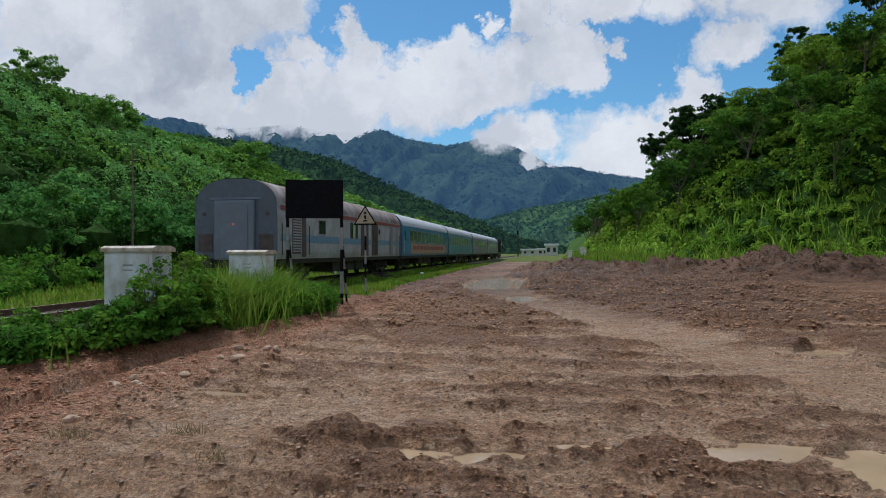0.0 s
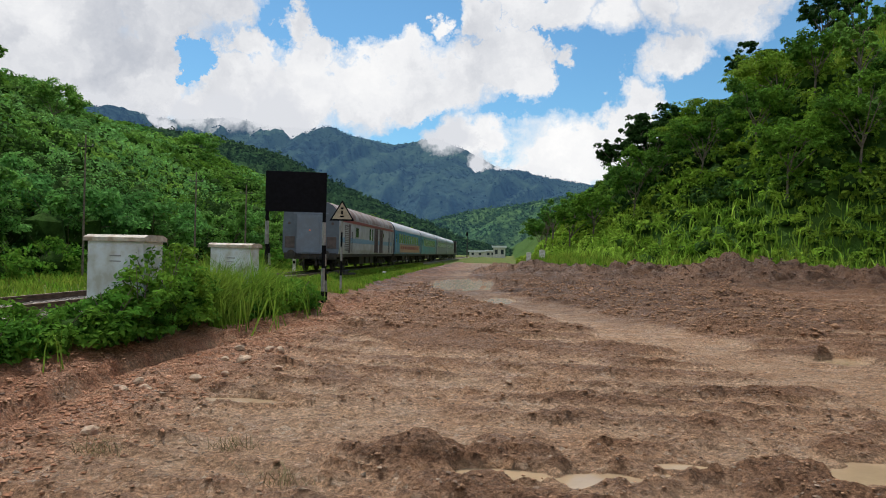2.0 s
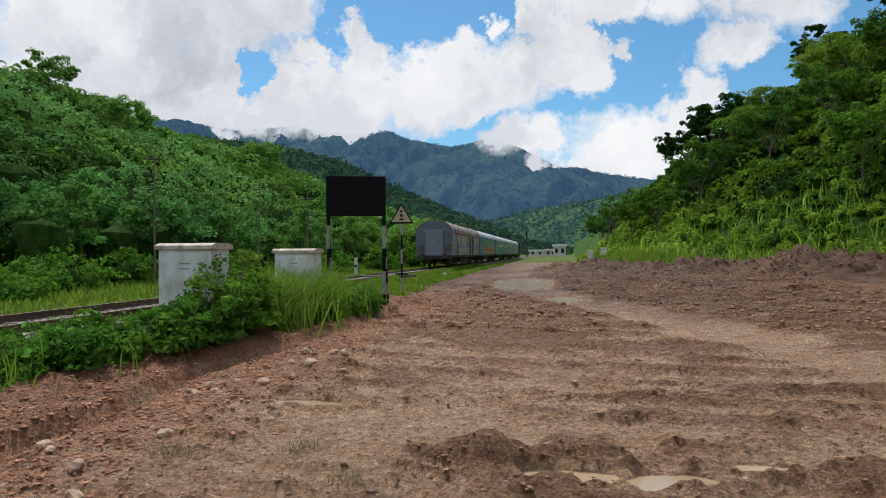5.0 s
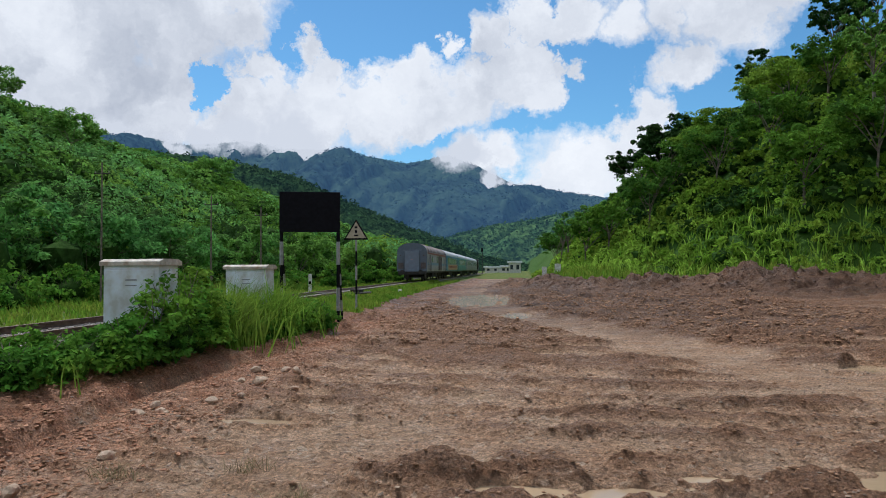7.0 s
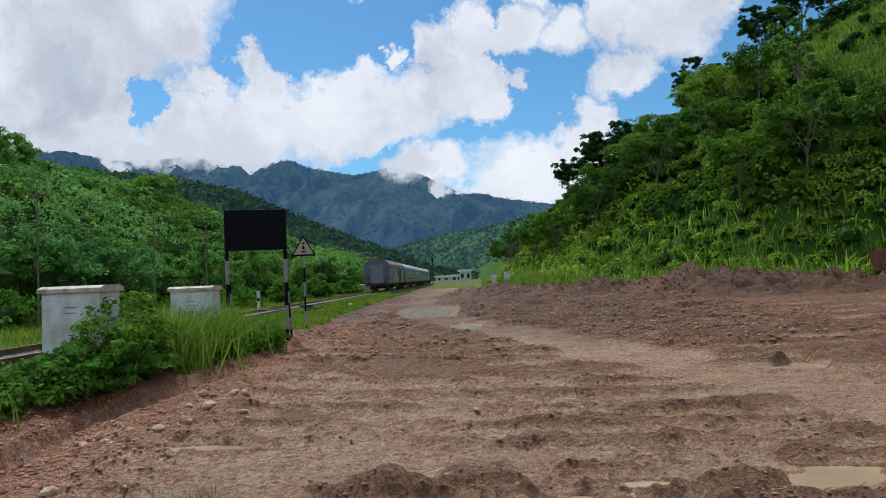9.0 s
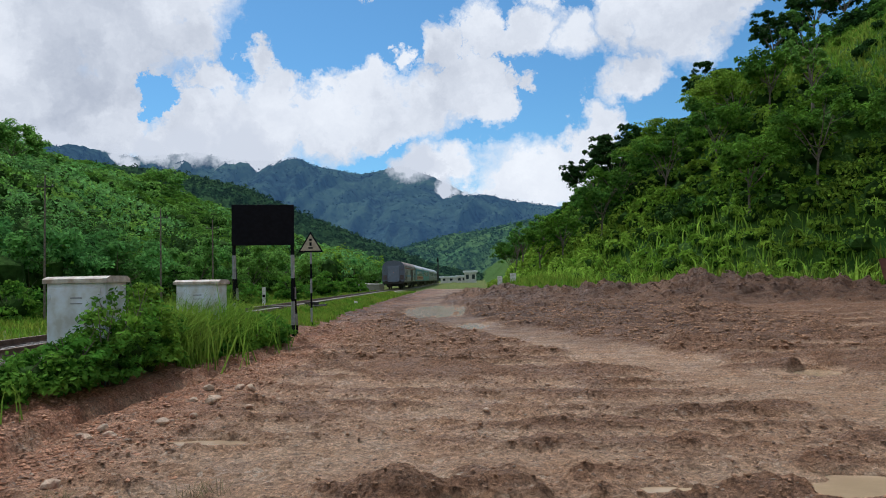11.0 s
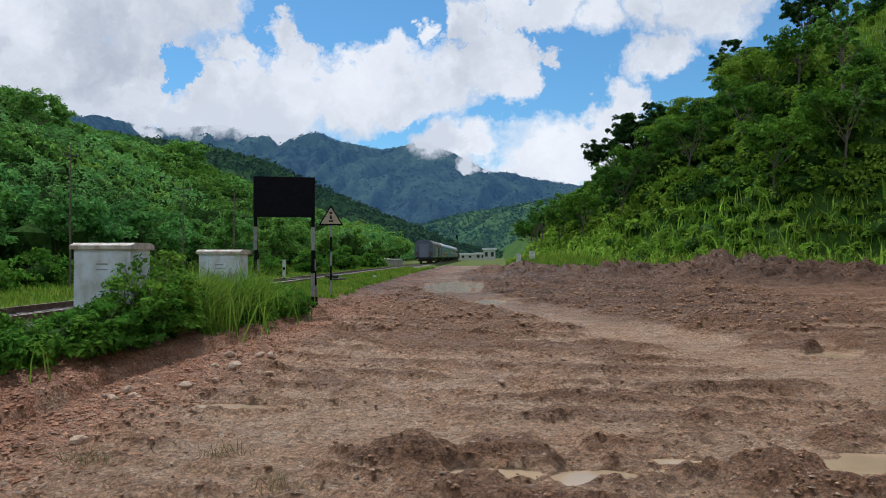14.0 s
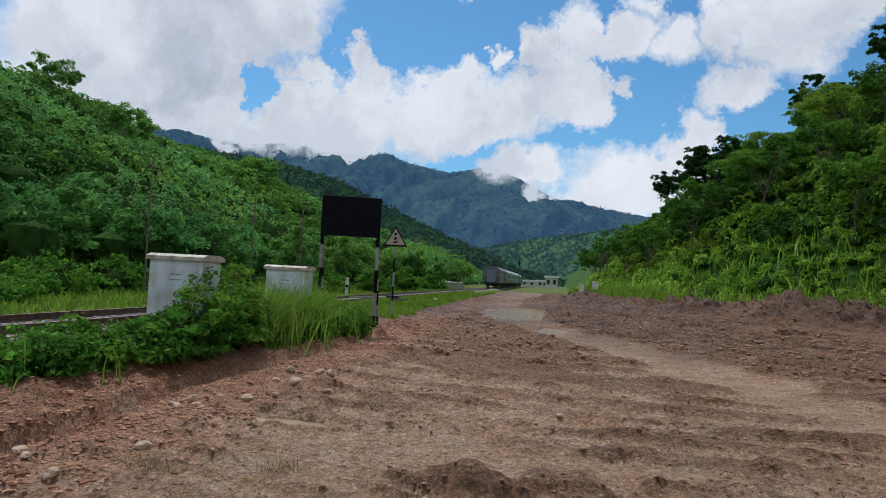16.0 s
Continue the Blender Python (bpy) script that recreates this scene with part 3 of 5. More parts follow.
def height(x, y):
    yard = smooth(-7.3, -6.5, x) * (1 - smooth(60, 110, y)) * (1 - smooth(20, 30, x - 0.2 * y))
    lane = np.interp(y, [3, 6, 9.7, 12.9, 16.7, 23.7, 29.4, 45], [5.8, 4.5, 3.35, 2.5, 1.3, -0.9, -2.6, -3.8])
    off = x - lane
    # broad swell
    h = 0.06 * (fbm(x * 0.45, y * 0.45, 1) - 0.5)
    # torn ridges and ruts that sweep across the yard
    u = y - 0.03 * (x - 1.5) ** 2 + 0.12 * x
    w = u + 0.6 * fbm(x * 0.5, y * 0.5, 6)
    grow = np.interp(y, [6, 14, 26, 40], [0.75, 1.0, 1.3, 1.5])
    torn = 0.25 + 0.75 * smooth(0.38, 0.52, fbm(x * 0.28 + 9, w * 0.55, 12))
    crumb = 0.70 + 0.6 * fbm(x * 8, y * 9, 22, 2)
    calm = smooth(-5.0, -4.0, x)
    wide = np.interp(y, [6, 14, 30], [1.0, 0.7, 0.4])
    r1 = 1 - np.abs(2 * fbm(x * 0.55 * wide, w * 2.6 * wide, 17, 3) - 1)
    h = h + torn * 0.115 * grow * smooth(0.70, 0.97, r1) * crumb * calm
    r2 = 1 - np.abs(2 * fbm(x * 1.5 * wide + 4, w * 5.2 * wide, 19, 3) - 1)
    h = h + (0.25 + 0.75 * torn) * 0.062 * grow * smooth(0.66, 0.95, r2) * crumb * (0.3 + 0.7 * calm)
    # furrow after furrow across the yard, wider apart further off
    bend = y - 0.02 * (x - 1.0) ** 2 + 0.10 * x + 0.5 * (fbm(x * 0.35, y * 0.5, 15) - 0.5)
    furrow = np.sin(58 * np.log(np.maximum(bend, 1.5)) + 3.5 * (fbm(x * 0.5, y * 0.7, 16) - 0.5))
    gate = smooth(0.36, 0.54, fbm(x * 0.45 + 7, y * 1.1, 14)) * calm
    h = h + 0.080 * np.interp(y, [5, 9, 18, 30], [0.6, 1.0, 1.8, 2.4]) * gate * smooth(0.15, 0.9, furrow) * crumb
    # crumbs and clods
    clod = smooth(0.56, 0.76, fbm(x * 5.5, y * 6.5, 23, 3))
    h = h + 0.04 * crumb * clod * smooth(0.36, 0.54, fbm(x * 0.6 + 3, y * 0.9, 24))
    h = h + 0.028 * (fbm(x * 8, y * 13, 21, 2) - 0.5)
    # soaked ground churned into clods, beyond the lane
    churn = smooth(0.9, 2.2, off) * smooth(12.5, 17, y) * (1 - smooth(0, 2.5, x - 0.2 * y - 3.5) * (1 - smooth(33, 38, y)))
    far_left = smooth(16, 24, y) * (1 - smooth(-1.6, -0.8, off)) * 0.45
    churn = np.maximum(churn, far_left)
    lumps = smooth(0.46, 0.72, fbm(x * 1.3, y * 1.5, 27, 4)) * (0.4 + 0.9 * fbm(x * 4, y * 4, 28, 3))
    h = h + 0.20 * churn * lumps
    h = np.where(h > 0.10, 0.10 + 0.6 * (h - 0.10), h)
    # the lane pressed smooth by wheels, curving away towards the line
    h = h * (1 - 0.85 * np.exp(-((off / 1.1) ** 4))) - 0.03 * (np.exp(-(((off - 0.75) / 0.2) ** 2)) + np.exp(-(((off + 0.75) / 0.2) ** 2)))
    for px, py, rx, ry, top in LUMPS:
        h = h + 0.8 * top * np.exp(-(((x - px) / rx) ** 2 + ((y - py) / ry) ** 2)) * (0.45 + 0.35 * crumb + 0.4 * fbm(x * 4, y * 4, 29))
    deep = np.zeros_like(h)
    for px, py, rx, ry in POOLS:
        q = ((x - px) / rx) ** 2 + ((y - py) / ry) ** 2 + 2.6 * (fbm(x * 3.4, y * 6.5, 33) - 0.5)
        deep = np.maximum(deep, 1 - smooth(0.8, 1.6, q))
        h = np.where(q < 3.6, np.maximum(h, 0.036), h)
    h = h * (1 - deep) - 0.05 * deep
    # thrown-up ridges, some of them across the water
    for x0, y0, x1, y1, half, top in RIDGES:
        dx, dy = x1 - x0, y1 - y0
        k = np.clip(((x - x0) * dx + (y - y0) * dy) / (dx * dx + dy * dy), 0, 1)
        away = np.hypot(x - x0 - k * dx, y - y0 - k * dy) + 0.10 * (fbm(x * 3, y * 3, 35) - 0.5)
        h = h + 0.40 * top * (0.4 + 0.6 * crumb + 0.5 * (fbm(x * 3, y * 3, 36, 2) - 0.5)) * np.minimum(1, 1.5 * np.exp(-((away / (0.85 * half)) ** 2)))
    # earth bank beside the grass, with a sharp trench cut along it
    line = np.interp(y, [3, 6.2, 7.7, 9.6, 11, 14, 20], [-5.4, -5.45, -5.62, -5.78, -5.65, -5.5, -5.4]) + 0.2 * (fbm(x * 0.5, y * 0.7, 44) - 0.5)
    near = 1 - smooth(20, 28, y)
    h = h + 0.05 * np.exp(-(((x - line - 0.6) / 0.4) ** 2)) * (0.3 + 1.2 * fbm(x * 2.5, y * 2.5, 41)) * near
    h = h + 0.13 * (1 - smooth(line - 0.2, line + 0.05, x)) * (0.5 + 1.0 * fbm(x * 2, y * 2, 42)) * near
    h = h + 0.09 * (1 - smooth(-5.2, -4.4, x)) * (fbm(x * 6, y * 6, 45, 3) - 0.4) * near
    h = h - 0.14 * np.exp(-(((x - line) / 0.15) ** 4)) * smooth(0.25, 0.4, fbm(x, y, 43)) * (1 - smooth(11, 14, y))
    h = h * yard
    # pushed-up heap in front of the hillside
    line = np.interp(x, [-6, -2, 4, 10, 20, 40], [70, 55, 48, 43.5, 42, 38])
    top = np.interp(x, [-4, -1, 3, 8, 11, 13.5, 17, 30], [0, 0.55, 0.85, 0.95, 1.25, 1.9, 1.25, 1.0])
    h = h + top * np.exp(-(((y - line) / 3.0) ** 2)) * (0.45 + 0.75 * fbm(x * 0.8, y * 0.8, 47) + 0.9 * (fbm(x * 1.6, y * 1.3, 48, 3) - 0.5)) * smooth(-4, -1, x)
    # grassy mound at the foot of the hillside
    h = h + 1.1 * np.exp(-(((x - 5.5) / 5.5) ** 2 + ((y - 62) / 9) ** 2))
    # grass shelf, then the track bed
    shelf = np.interp(x, [-40, -16, -14.4, -9.2, -8.4, -7.2, -6.2], [0.0, -0.05, -0.15, -0.15, -0.02, 0.15, 0.10]) * (1 - smooth(-6.6, -6.0, x))
    h = h + shelf + 0.05 * (fbm(x, y, 51) - 0.5) * (x < -6.2)
    bed = smooth(-14.3, -13.4, x) * (1 - smooth(-9.85, -9.15, x)) * (1 - smooth(240, 300, y))
    h = h * (1 - bed) + bed * (RAIL_Z - 0.18 + 0.03 * fbm(x * 9, y * 9, 53))
    return h + hills(x, y)


def graded(stops):
    """Grid lines from (start, step) pairs, with an end."""
    out = []
    for (a, step), (b, _) in zip(stops, stops[1:]):
        out += list(np.arange(a, b - step * 0.5, step))
    return np.array(out + [stops[-1][0]])


def build_ground():
    gx = graded([(-4500, 900), (-900, 150), (-150, 2.5), (-30, 0.8), (-15, 0.25), (-7.2, 0.042), (4.6, 0.09), (9, 0.18), (24, 1.0), (60, 2.5), (150, 150), (900, 900), (4500, 1)])
    gy = graded([(-4500, 900), (-900, 150), (-60, 3), (-3, 0.25), (2.4, 0.036), (9, 0.06), (16, 0.12), (30, 0.2), (62, 1.2), (130, 2.5), (440, 60), (900, 900), (4500, 1)])
    x, y = np.meshgrid(gx, gy)
    z = height(x, y)
    nx, ny = len(gx), len(gy)
    i = np.arange(ny - 1)[:, None] * nx + np.arange(nx - 1)[None]
    faces = np.stack([i, i + 1, i + nx + 1, i + nx], -1).reshape(-1, 4)
    cx, cy = (x[:-1, :-1] + x[1:, 1:]) / 2, (y[:-1, :-1] + y[1:, 1:]) / 2
    hill = hills(cx, cy)
    idx = np.where(mud_mask(cx, cy), 0, 1)
    idx = np.where((np.abs(cx - TRACK_X) < np.where(cy < 19, 2.45, 1.5)) & (cy < 260), 3, idx)
    idx = np.where(hill > 0.5, 2, idx)
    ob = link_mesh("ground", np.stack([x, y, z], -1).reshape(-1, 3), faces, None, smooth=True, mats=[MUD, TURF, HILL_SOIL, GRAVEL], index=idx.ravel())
    tagged(ob, "churned red-brown mud yard with grass verges and hillsides", "ground", kind="structure")


build_ground()


def build_pools():
    for k, (px, py, rx, ry) in enumerate(POOLS):
        n = 40
        a = np.linspace(0, 2 * np.pi, n, endpoint=False)
        v = np.stack([px + 1.6 * rx * np.cos(a), py + 1.6 * ry * np.sin(a), np.full(n, POOL_Z - 0.0015 * k)], -1)
        v = np.vstack([[px, py, POOL_Z - 0.0015 * k], v])
        f = np.stack([np.zeros(n), 1 + np.arange(n), 1 + (np.arange(n) + 1) % n], -1)
        ob = link_mesh("puddle", v, f, WATER)
        tagged(ob, "shallow muddy rain puddle in a tyre rut", "puddle", "puddles in the mud", "structure")


build_pools()


# ---- distance: wooded ridges round the valley ----
def ridge(name, dist, crest, mat, label, seed, rough=0.34, lo=-60, hi=60, n=420, rows=40, spur=0.20, trees=0, crown=6.0, freq=0.14, slant=7.0):
    az = np.linspace(lo, hi, n)
    el = np.interp(az, [c[0] for c in crest], [c[1] for c in crest])
    top = dist * np.tan(np.radians(el)) + 1.6
    t = np.linspace(0, 1, rows)[:, None]
    a = np.radians(az)[None]
    lean = az[None] + slant * (1 - t) + 1.5 * (fbm(az[None] * 0.5, t * 2 + 0 * a, seed + 7, 3) - 0.5)
    spurs = 1 - 2 * np.abs(fbm(lean * freq, 0.6 * t + 0 * a, seed, 2) - 0.5)
    gully = 1 - 2 * np.abs(fbm(lean * freq * 2.7, 1.5 * t + 0 * a, seed + 3, 4) - 0.5)
    hang = (1 - t) ** 0.8 * t**0.25
    r = dist * (0.62 + 0.38 * t - spur * (spurs - 0.6) * hang - 0.4 * spur * (gully - 0.6) * hang)
    z = top[None] * t**0.8 + top[None] * rough * (0.6 * (spurs - 0.6) + 0.5 * (gully - 0.6)) * smooth(0, 0.3, t) * (1 - smooth(0.6, 1.0, t))
    z = z + dist * 0.0035 * (fbm(az[None] * 7, t * 40, seed + 5, 4) - 0.5) - 3 * (1 - t)
    v = np.stack([r * np.sin(a), r * np.cos(a), z], -1)
    back = v[-1:] * [[[1.25, 1.25, 0]]] + [[[0, 0, -5]]]
    v = np.concatenate([v, back])
    m = rows + 1
    i = np.arange(m - 1)[:, None] * n + np.arange(n - 1)[None]
    f = np.stack([i, i + 1, i + n + 1, i + n], -1).reshape(-1, 4)
    ob = link_mesh(name, v.reshape(-1, 3), f, mat, smooth=True)
    if trees:
        g = np.random.default_rng(seed)
        flat = v[:-1].reshape(-1, 3)
        pick = flat[g.integers(0, len(flat), trees)] + g.standard_normal((trees, 3)) * [crown, crown, 0.3]
        lv, lf = leaf_cloud(pick, crown * (0.5 + 0.8 * g.random(trees)), 5, crown * 0.9, seed + 1, 0.8, 0.8)
        tagged(link_mesh("far_woods", lv, lf, mat), "far wooded canopy", "woods", kind="stuff")
    return tagged(ob, label, "mountain", kind="structure")


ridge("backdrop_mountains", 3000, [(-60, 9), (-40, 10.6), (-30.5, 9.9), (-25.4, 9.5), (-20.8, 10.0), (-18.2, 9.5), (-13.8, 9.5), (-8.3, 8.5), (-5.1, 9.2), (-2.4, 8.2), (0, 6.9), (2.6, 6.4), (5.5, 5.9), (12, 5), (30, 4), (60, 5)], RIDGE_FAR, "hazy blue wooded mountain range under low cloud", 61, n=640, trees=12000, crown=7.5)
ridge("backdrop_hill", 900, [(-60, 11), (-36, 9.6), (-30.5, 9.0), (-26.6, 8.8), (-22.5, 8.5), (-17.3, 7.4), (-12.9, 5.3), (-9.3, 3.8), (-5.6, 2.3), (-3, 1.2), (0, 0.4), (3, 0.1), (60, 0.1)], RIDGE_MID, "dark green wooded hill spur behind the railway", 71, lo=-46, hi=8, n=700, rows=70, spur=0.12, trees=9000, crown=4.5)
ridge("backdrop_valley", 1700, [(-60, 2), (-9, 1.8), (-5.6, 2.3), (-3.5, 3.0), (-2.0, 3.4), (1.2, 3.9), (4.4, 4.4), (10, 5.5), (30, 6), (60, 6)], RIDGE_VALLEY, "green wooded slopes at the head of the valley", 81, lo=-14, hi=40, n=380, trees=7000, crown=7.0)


def low_cloud():
    """Cloud that hangs on the mountain crests."""
    m = bpy.data.materials.new("low_cloud")
    nt, add, join = node_tree(m)
    geo = add("ShaderNodeNewGeometry")
    n = add("ShaderNodeTexNoise", Scale=0.006, Detail=9.0, Roughness=0.62)
    join(geo, "Position", n, "Vector")
    half = add("ShaderNodeVectorMath", op="SUBTRACT")
    half.inputs[1].default_value = (0.5, 0.5, 0.5)
    join(n, "Color", half, 0)
    sc = add("ShaderNodeVectorMath", op="SCALE", Scale=260.0)
    join(half, 0, sc, 0)
    moved = add("ShaderNodeVectorMath", op="ADD")
    join(geo, "Position", moved, 0), join(sc, 0, moved, 1)
    total = None
    for az, el, r in ((-29, 9.4, 70), (-31, 10.0, 80), (-24, 10.0, 45), (-26, 9.5, 40), (-17.4, 9.3, 95), (-16.2, 9.0, 62), (-19.6, 10.4, 60), (-18, 10.6, 80), (-13.5, 9.3, 30), (-4.6, 9.1, 52), (-3.8, 9.4, 62), (-1.5, 7.7, 40), (0.3, 7.0, 30), (-22, 10.6, 70)):
        d = add("ShaderNodeVectorMath", op="DISTANCE")
        join(moved, 0, d, 0)
        e = radians(el)
        d.inputs[1].default_value = (2650 * math.sin(radians(az)), 2650 * math.cos(radians(az)), 2650 * math.tan(e))
        q = math_node(add, join, "SUBTRACT", 1.5, math_node(add, join, "DIVIDE", (d, 1), r), clamp=True)
        total = q if total is None else math_node(add, join, "MAXIMUM", total, q)
    mask = ramp(add, join, total, [(0.1, (0, 0, 0)), (0.75, (0.95,) * 3)])
    em = add("ShaderNodeEmission", Strength=0.72)
    em.inputs[0].default_value = (0.93, 0.95, 1.0, 1)
    tr = add("ShaderNodeBsdfTransparent")
    mx = add("ShaderNodeMixShader")
    join(mask[0], mask[1], mx, 0), join(tr, 0, mx, 1), join(em, 0, mx, 2)
    out = add("ShaderNodeOutputMaterial")
    join(mx, 0, out, 0)
    az, el = np.radians(np.linspace(-44, 10, 60)), np.radians(np.linspace(4, 15, 8))
    A, E = np.meshgrid(az, el)
    v = np.stack([2650 * np.sin(A), 2650 * np.cos(A), 2650 * np.tan(E)], -1).reshape(-1, 3)
    i = np.arange(7)[:, None] * 60 + np.arange(59)[None]
    ob = link_mesh("backdrop_cloud", v, np.stack([i, i + 1, i + 61, i + 60], -1).reshape(-1, 4), m)
    tagged(ob, "wisps of white cloud hanging on the mountain crests", "cloud", kind="structure")
    ob.visible_shadow = False


low_cloud()


# ---- railway ----
def build_track():
    prof = [(-0.068, 0), (0.068, 0), (0.068, 0.012), (0.012, 0.03), (0.012, 0.11), (0.034, 0.125), (0.034, 0.156), (-0.034, 0.156), (-0.034, 0.125), (-0.012, 0.11), (-0.012, 0.03), (-0.068, 0.012)]
    for side in (-0.84, 0.84):
        v = [(TRACK_X + side + px, y, RAIL_Z - 0.156 + pz) for y in (-40, 260) for px, pz in prof]
        n = len(prof)
        f = [(i, (i + 1) % n, n + (i + 1) % n, n + i) for i in range(n)]
        ob = link_mesh("rail", v, f, RAIL)
        tagged(ob, "rusty steel railway rail on concrete sleepers", "rail", "rails of the track", "structure")
    bed = thing("sleepers", Matrix(), "row of grey concrete sleepers in stone ballast", "sleepers", kind="structure")
    bm = box(-1.37, 1.37, -0.125, 0.125, -0.2, 0.0, 0.03)
    first = part("sleeper", bm, CONCRETE, bed)
    first.location = (TRACK_X, 4, RAIL_Z - 0.16)
    for i in range(1, 130):
        o = first.copy()
        scene.collection.objects.link(o)
        o.location = (TRACK_X, 4 + 0.65 * i, RAIL_Z - 0.16)
    v, f = [], []
    for i in range(1, 70):
        for s in (-1, 1):
            y = 4 - 0.65 * i if s < 0 else 88 + 0.65 * i
            b = len(v)
            v += [(TRACK_X + dx, y + dy, RAIL_Z - 0.16 + dz) for dz in (-0.2, 0) for dx, dy in ((-1.37, -0.12), (1.37, -0.12), (1.37, 0.12), (-1.37, 0.12))]
            f += [(b + 4, b + 5, b + 6, b + 7), (b, b + 1, b + 5, b + 4), (b + 1, b + 2, b + 6, b + 5), (b + 2, b + 3, b + 7, b + 6), (b + 3, b, b + 4, b + 7)]
    tagged(link_mesh("far_sleepers", v, f, CONCRETE, bed), kind="stuff")


build_track()

CAR_W, BODY_Z0, EAVE_Z, ROOF_Z = 3.25, 1.05, 3.15, 4.07  # above the rail


def section(z0=BODY_Z0, grow=0.0):
    """Half outline of a coach body, floor to roof crown."""
    w = CAR_W / 2 + grow
    pts = [(w - 0.05, z0), (w, z0 + 0.25), (w, 2.6), (w - 0.03, EAVE_Z)]
    for k in range(1, 9):
        a = k / 8 * math.pi / 2
        pts.append(((w - 0.03) * math.cos(a) ** 0.75, EAVE_Z + (ROOF_Z - EAVE_Z + grow) * math.sin(a) ** 1.1))
    return pts


def shell(y0, y1, pts, close=True):
    bm = bmesh.new()
    loop = [(-x, z) for x, z in pts] + [(x, z) for x, z in reversed(pts[:-1])]
    rings = [[bm.verts.new((x, y, z)) for x, z in loop] for y in (y0, y1)]
    for i in range(len(loop) - 1):
        bm.faces.new((rings[0][i], rings[0][i + 1], rings[1][i + 1], rings[1][i]))
    if close:
        bm.faces.new((rings[0][0], rings[1][0], rings[1][-1], rings[0][-1]))
        bm.faces.new(rings[0]), bm.faces.new(rings[1])
    return bm


def wheelset(parent, y):
    ws = part("wheelset", rod((-0.8, 0, 0), (0.8, 0, 0), 0.08, n=8), DARK_METAL, parent)
    ws.location = (0, y, 0.457)
    for s in (-1, 1):
        bm = rod((s * 0.77, 0, 0), (s * 0.90, 0, 0), 0.457, n=24)
        rod((s * 0.74, 0, 0), (s * 0.77, 0, 0), 0.485, n=24, bm=bm)
        for k in range(3):
            a = k * 2 * math.pi / 3
            box(s * 0.905 - 0.01, s * 0.905 + 0.01, 0.2 * math.cos(a) - 0.05, 0.2 * math.cos(a) + 0.05, 0.2 * math.sin(a) - 0.05, 0.2 * math.sin(a) + 0.05, bm=bm)
        part("wheel", bm, DARK_METAL, ws)
    return ws


WHEELSETS = []


def bogie(car, y):
    """Frame of one bogie, with its two wheelsets."""
    bm = bmesh.new()
    for s in (-1, 1):
        box(s * 1.02 - 0.07, s * 1.02 + 0.07, y - 1.75, y + 1.75, 0.48, 0.72, 0.02, bm)
        for d in (-1.28, 1.28):
            box(s * 1.06 - 0.12, s * 1.06 + 0.12, y + d - 0.17, y + d + 0.17, 0.30, 0.60, 0.03, bm)
        for d in (-0.55, 0.55):
            rod((s * 1.05, y + d, 0.35), (s * 1.05, y + d, 0.80), 0.11, n=10, bm=bm)
        box(s * 1.05 - 0.1, s * 1.05 + 0.1, y - 0.75, y + 0.75, 0.26, 0.36, 0.02, bm)
    box(-1.0, 1.0, y - 0.3, y + 0.3, 0.55, 0.85, 0.03, bm)
    part("bogie_frame", bm, DARK_METAL, car)
    for d in (-1.28, 1.28):
        WHEELSETS.append(wheelset(car, y + d))


def side_panel(car, name, s, y0, y1, z0, z1, mat, proud=0.012, label="", bevel=0.006):
    x = s * CAR_W / 2
    return part(name, box(min(x, x + s * proud), max(x, x + s * proud), y0, y1, z0, z1, bevel), mat, car, label)


def window(car, s, y0, y1, z0, z1, frame_mat):
    w = side_panel(car, "window", s, y0, y1, z0, z1, frame_mat, 0.012)
    x = s * (CAR_W / 2 + 0.012)
    part("pane", box(min(x, x + s * 0.006), max(x, x + s * 0.006), y0 + 0.06, y1 - 0.06, z0 + 0.06, z1 - 0.06), GLASS, w)


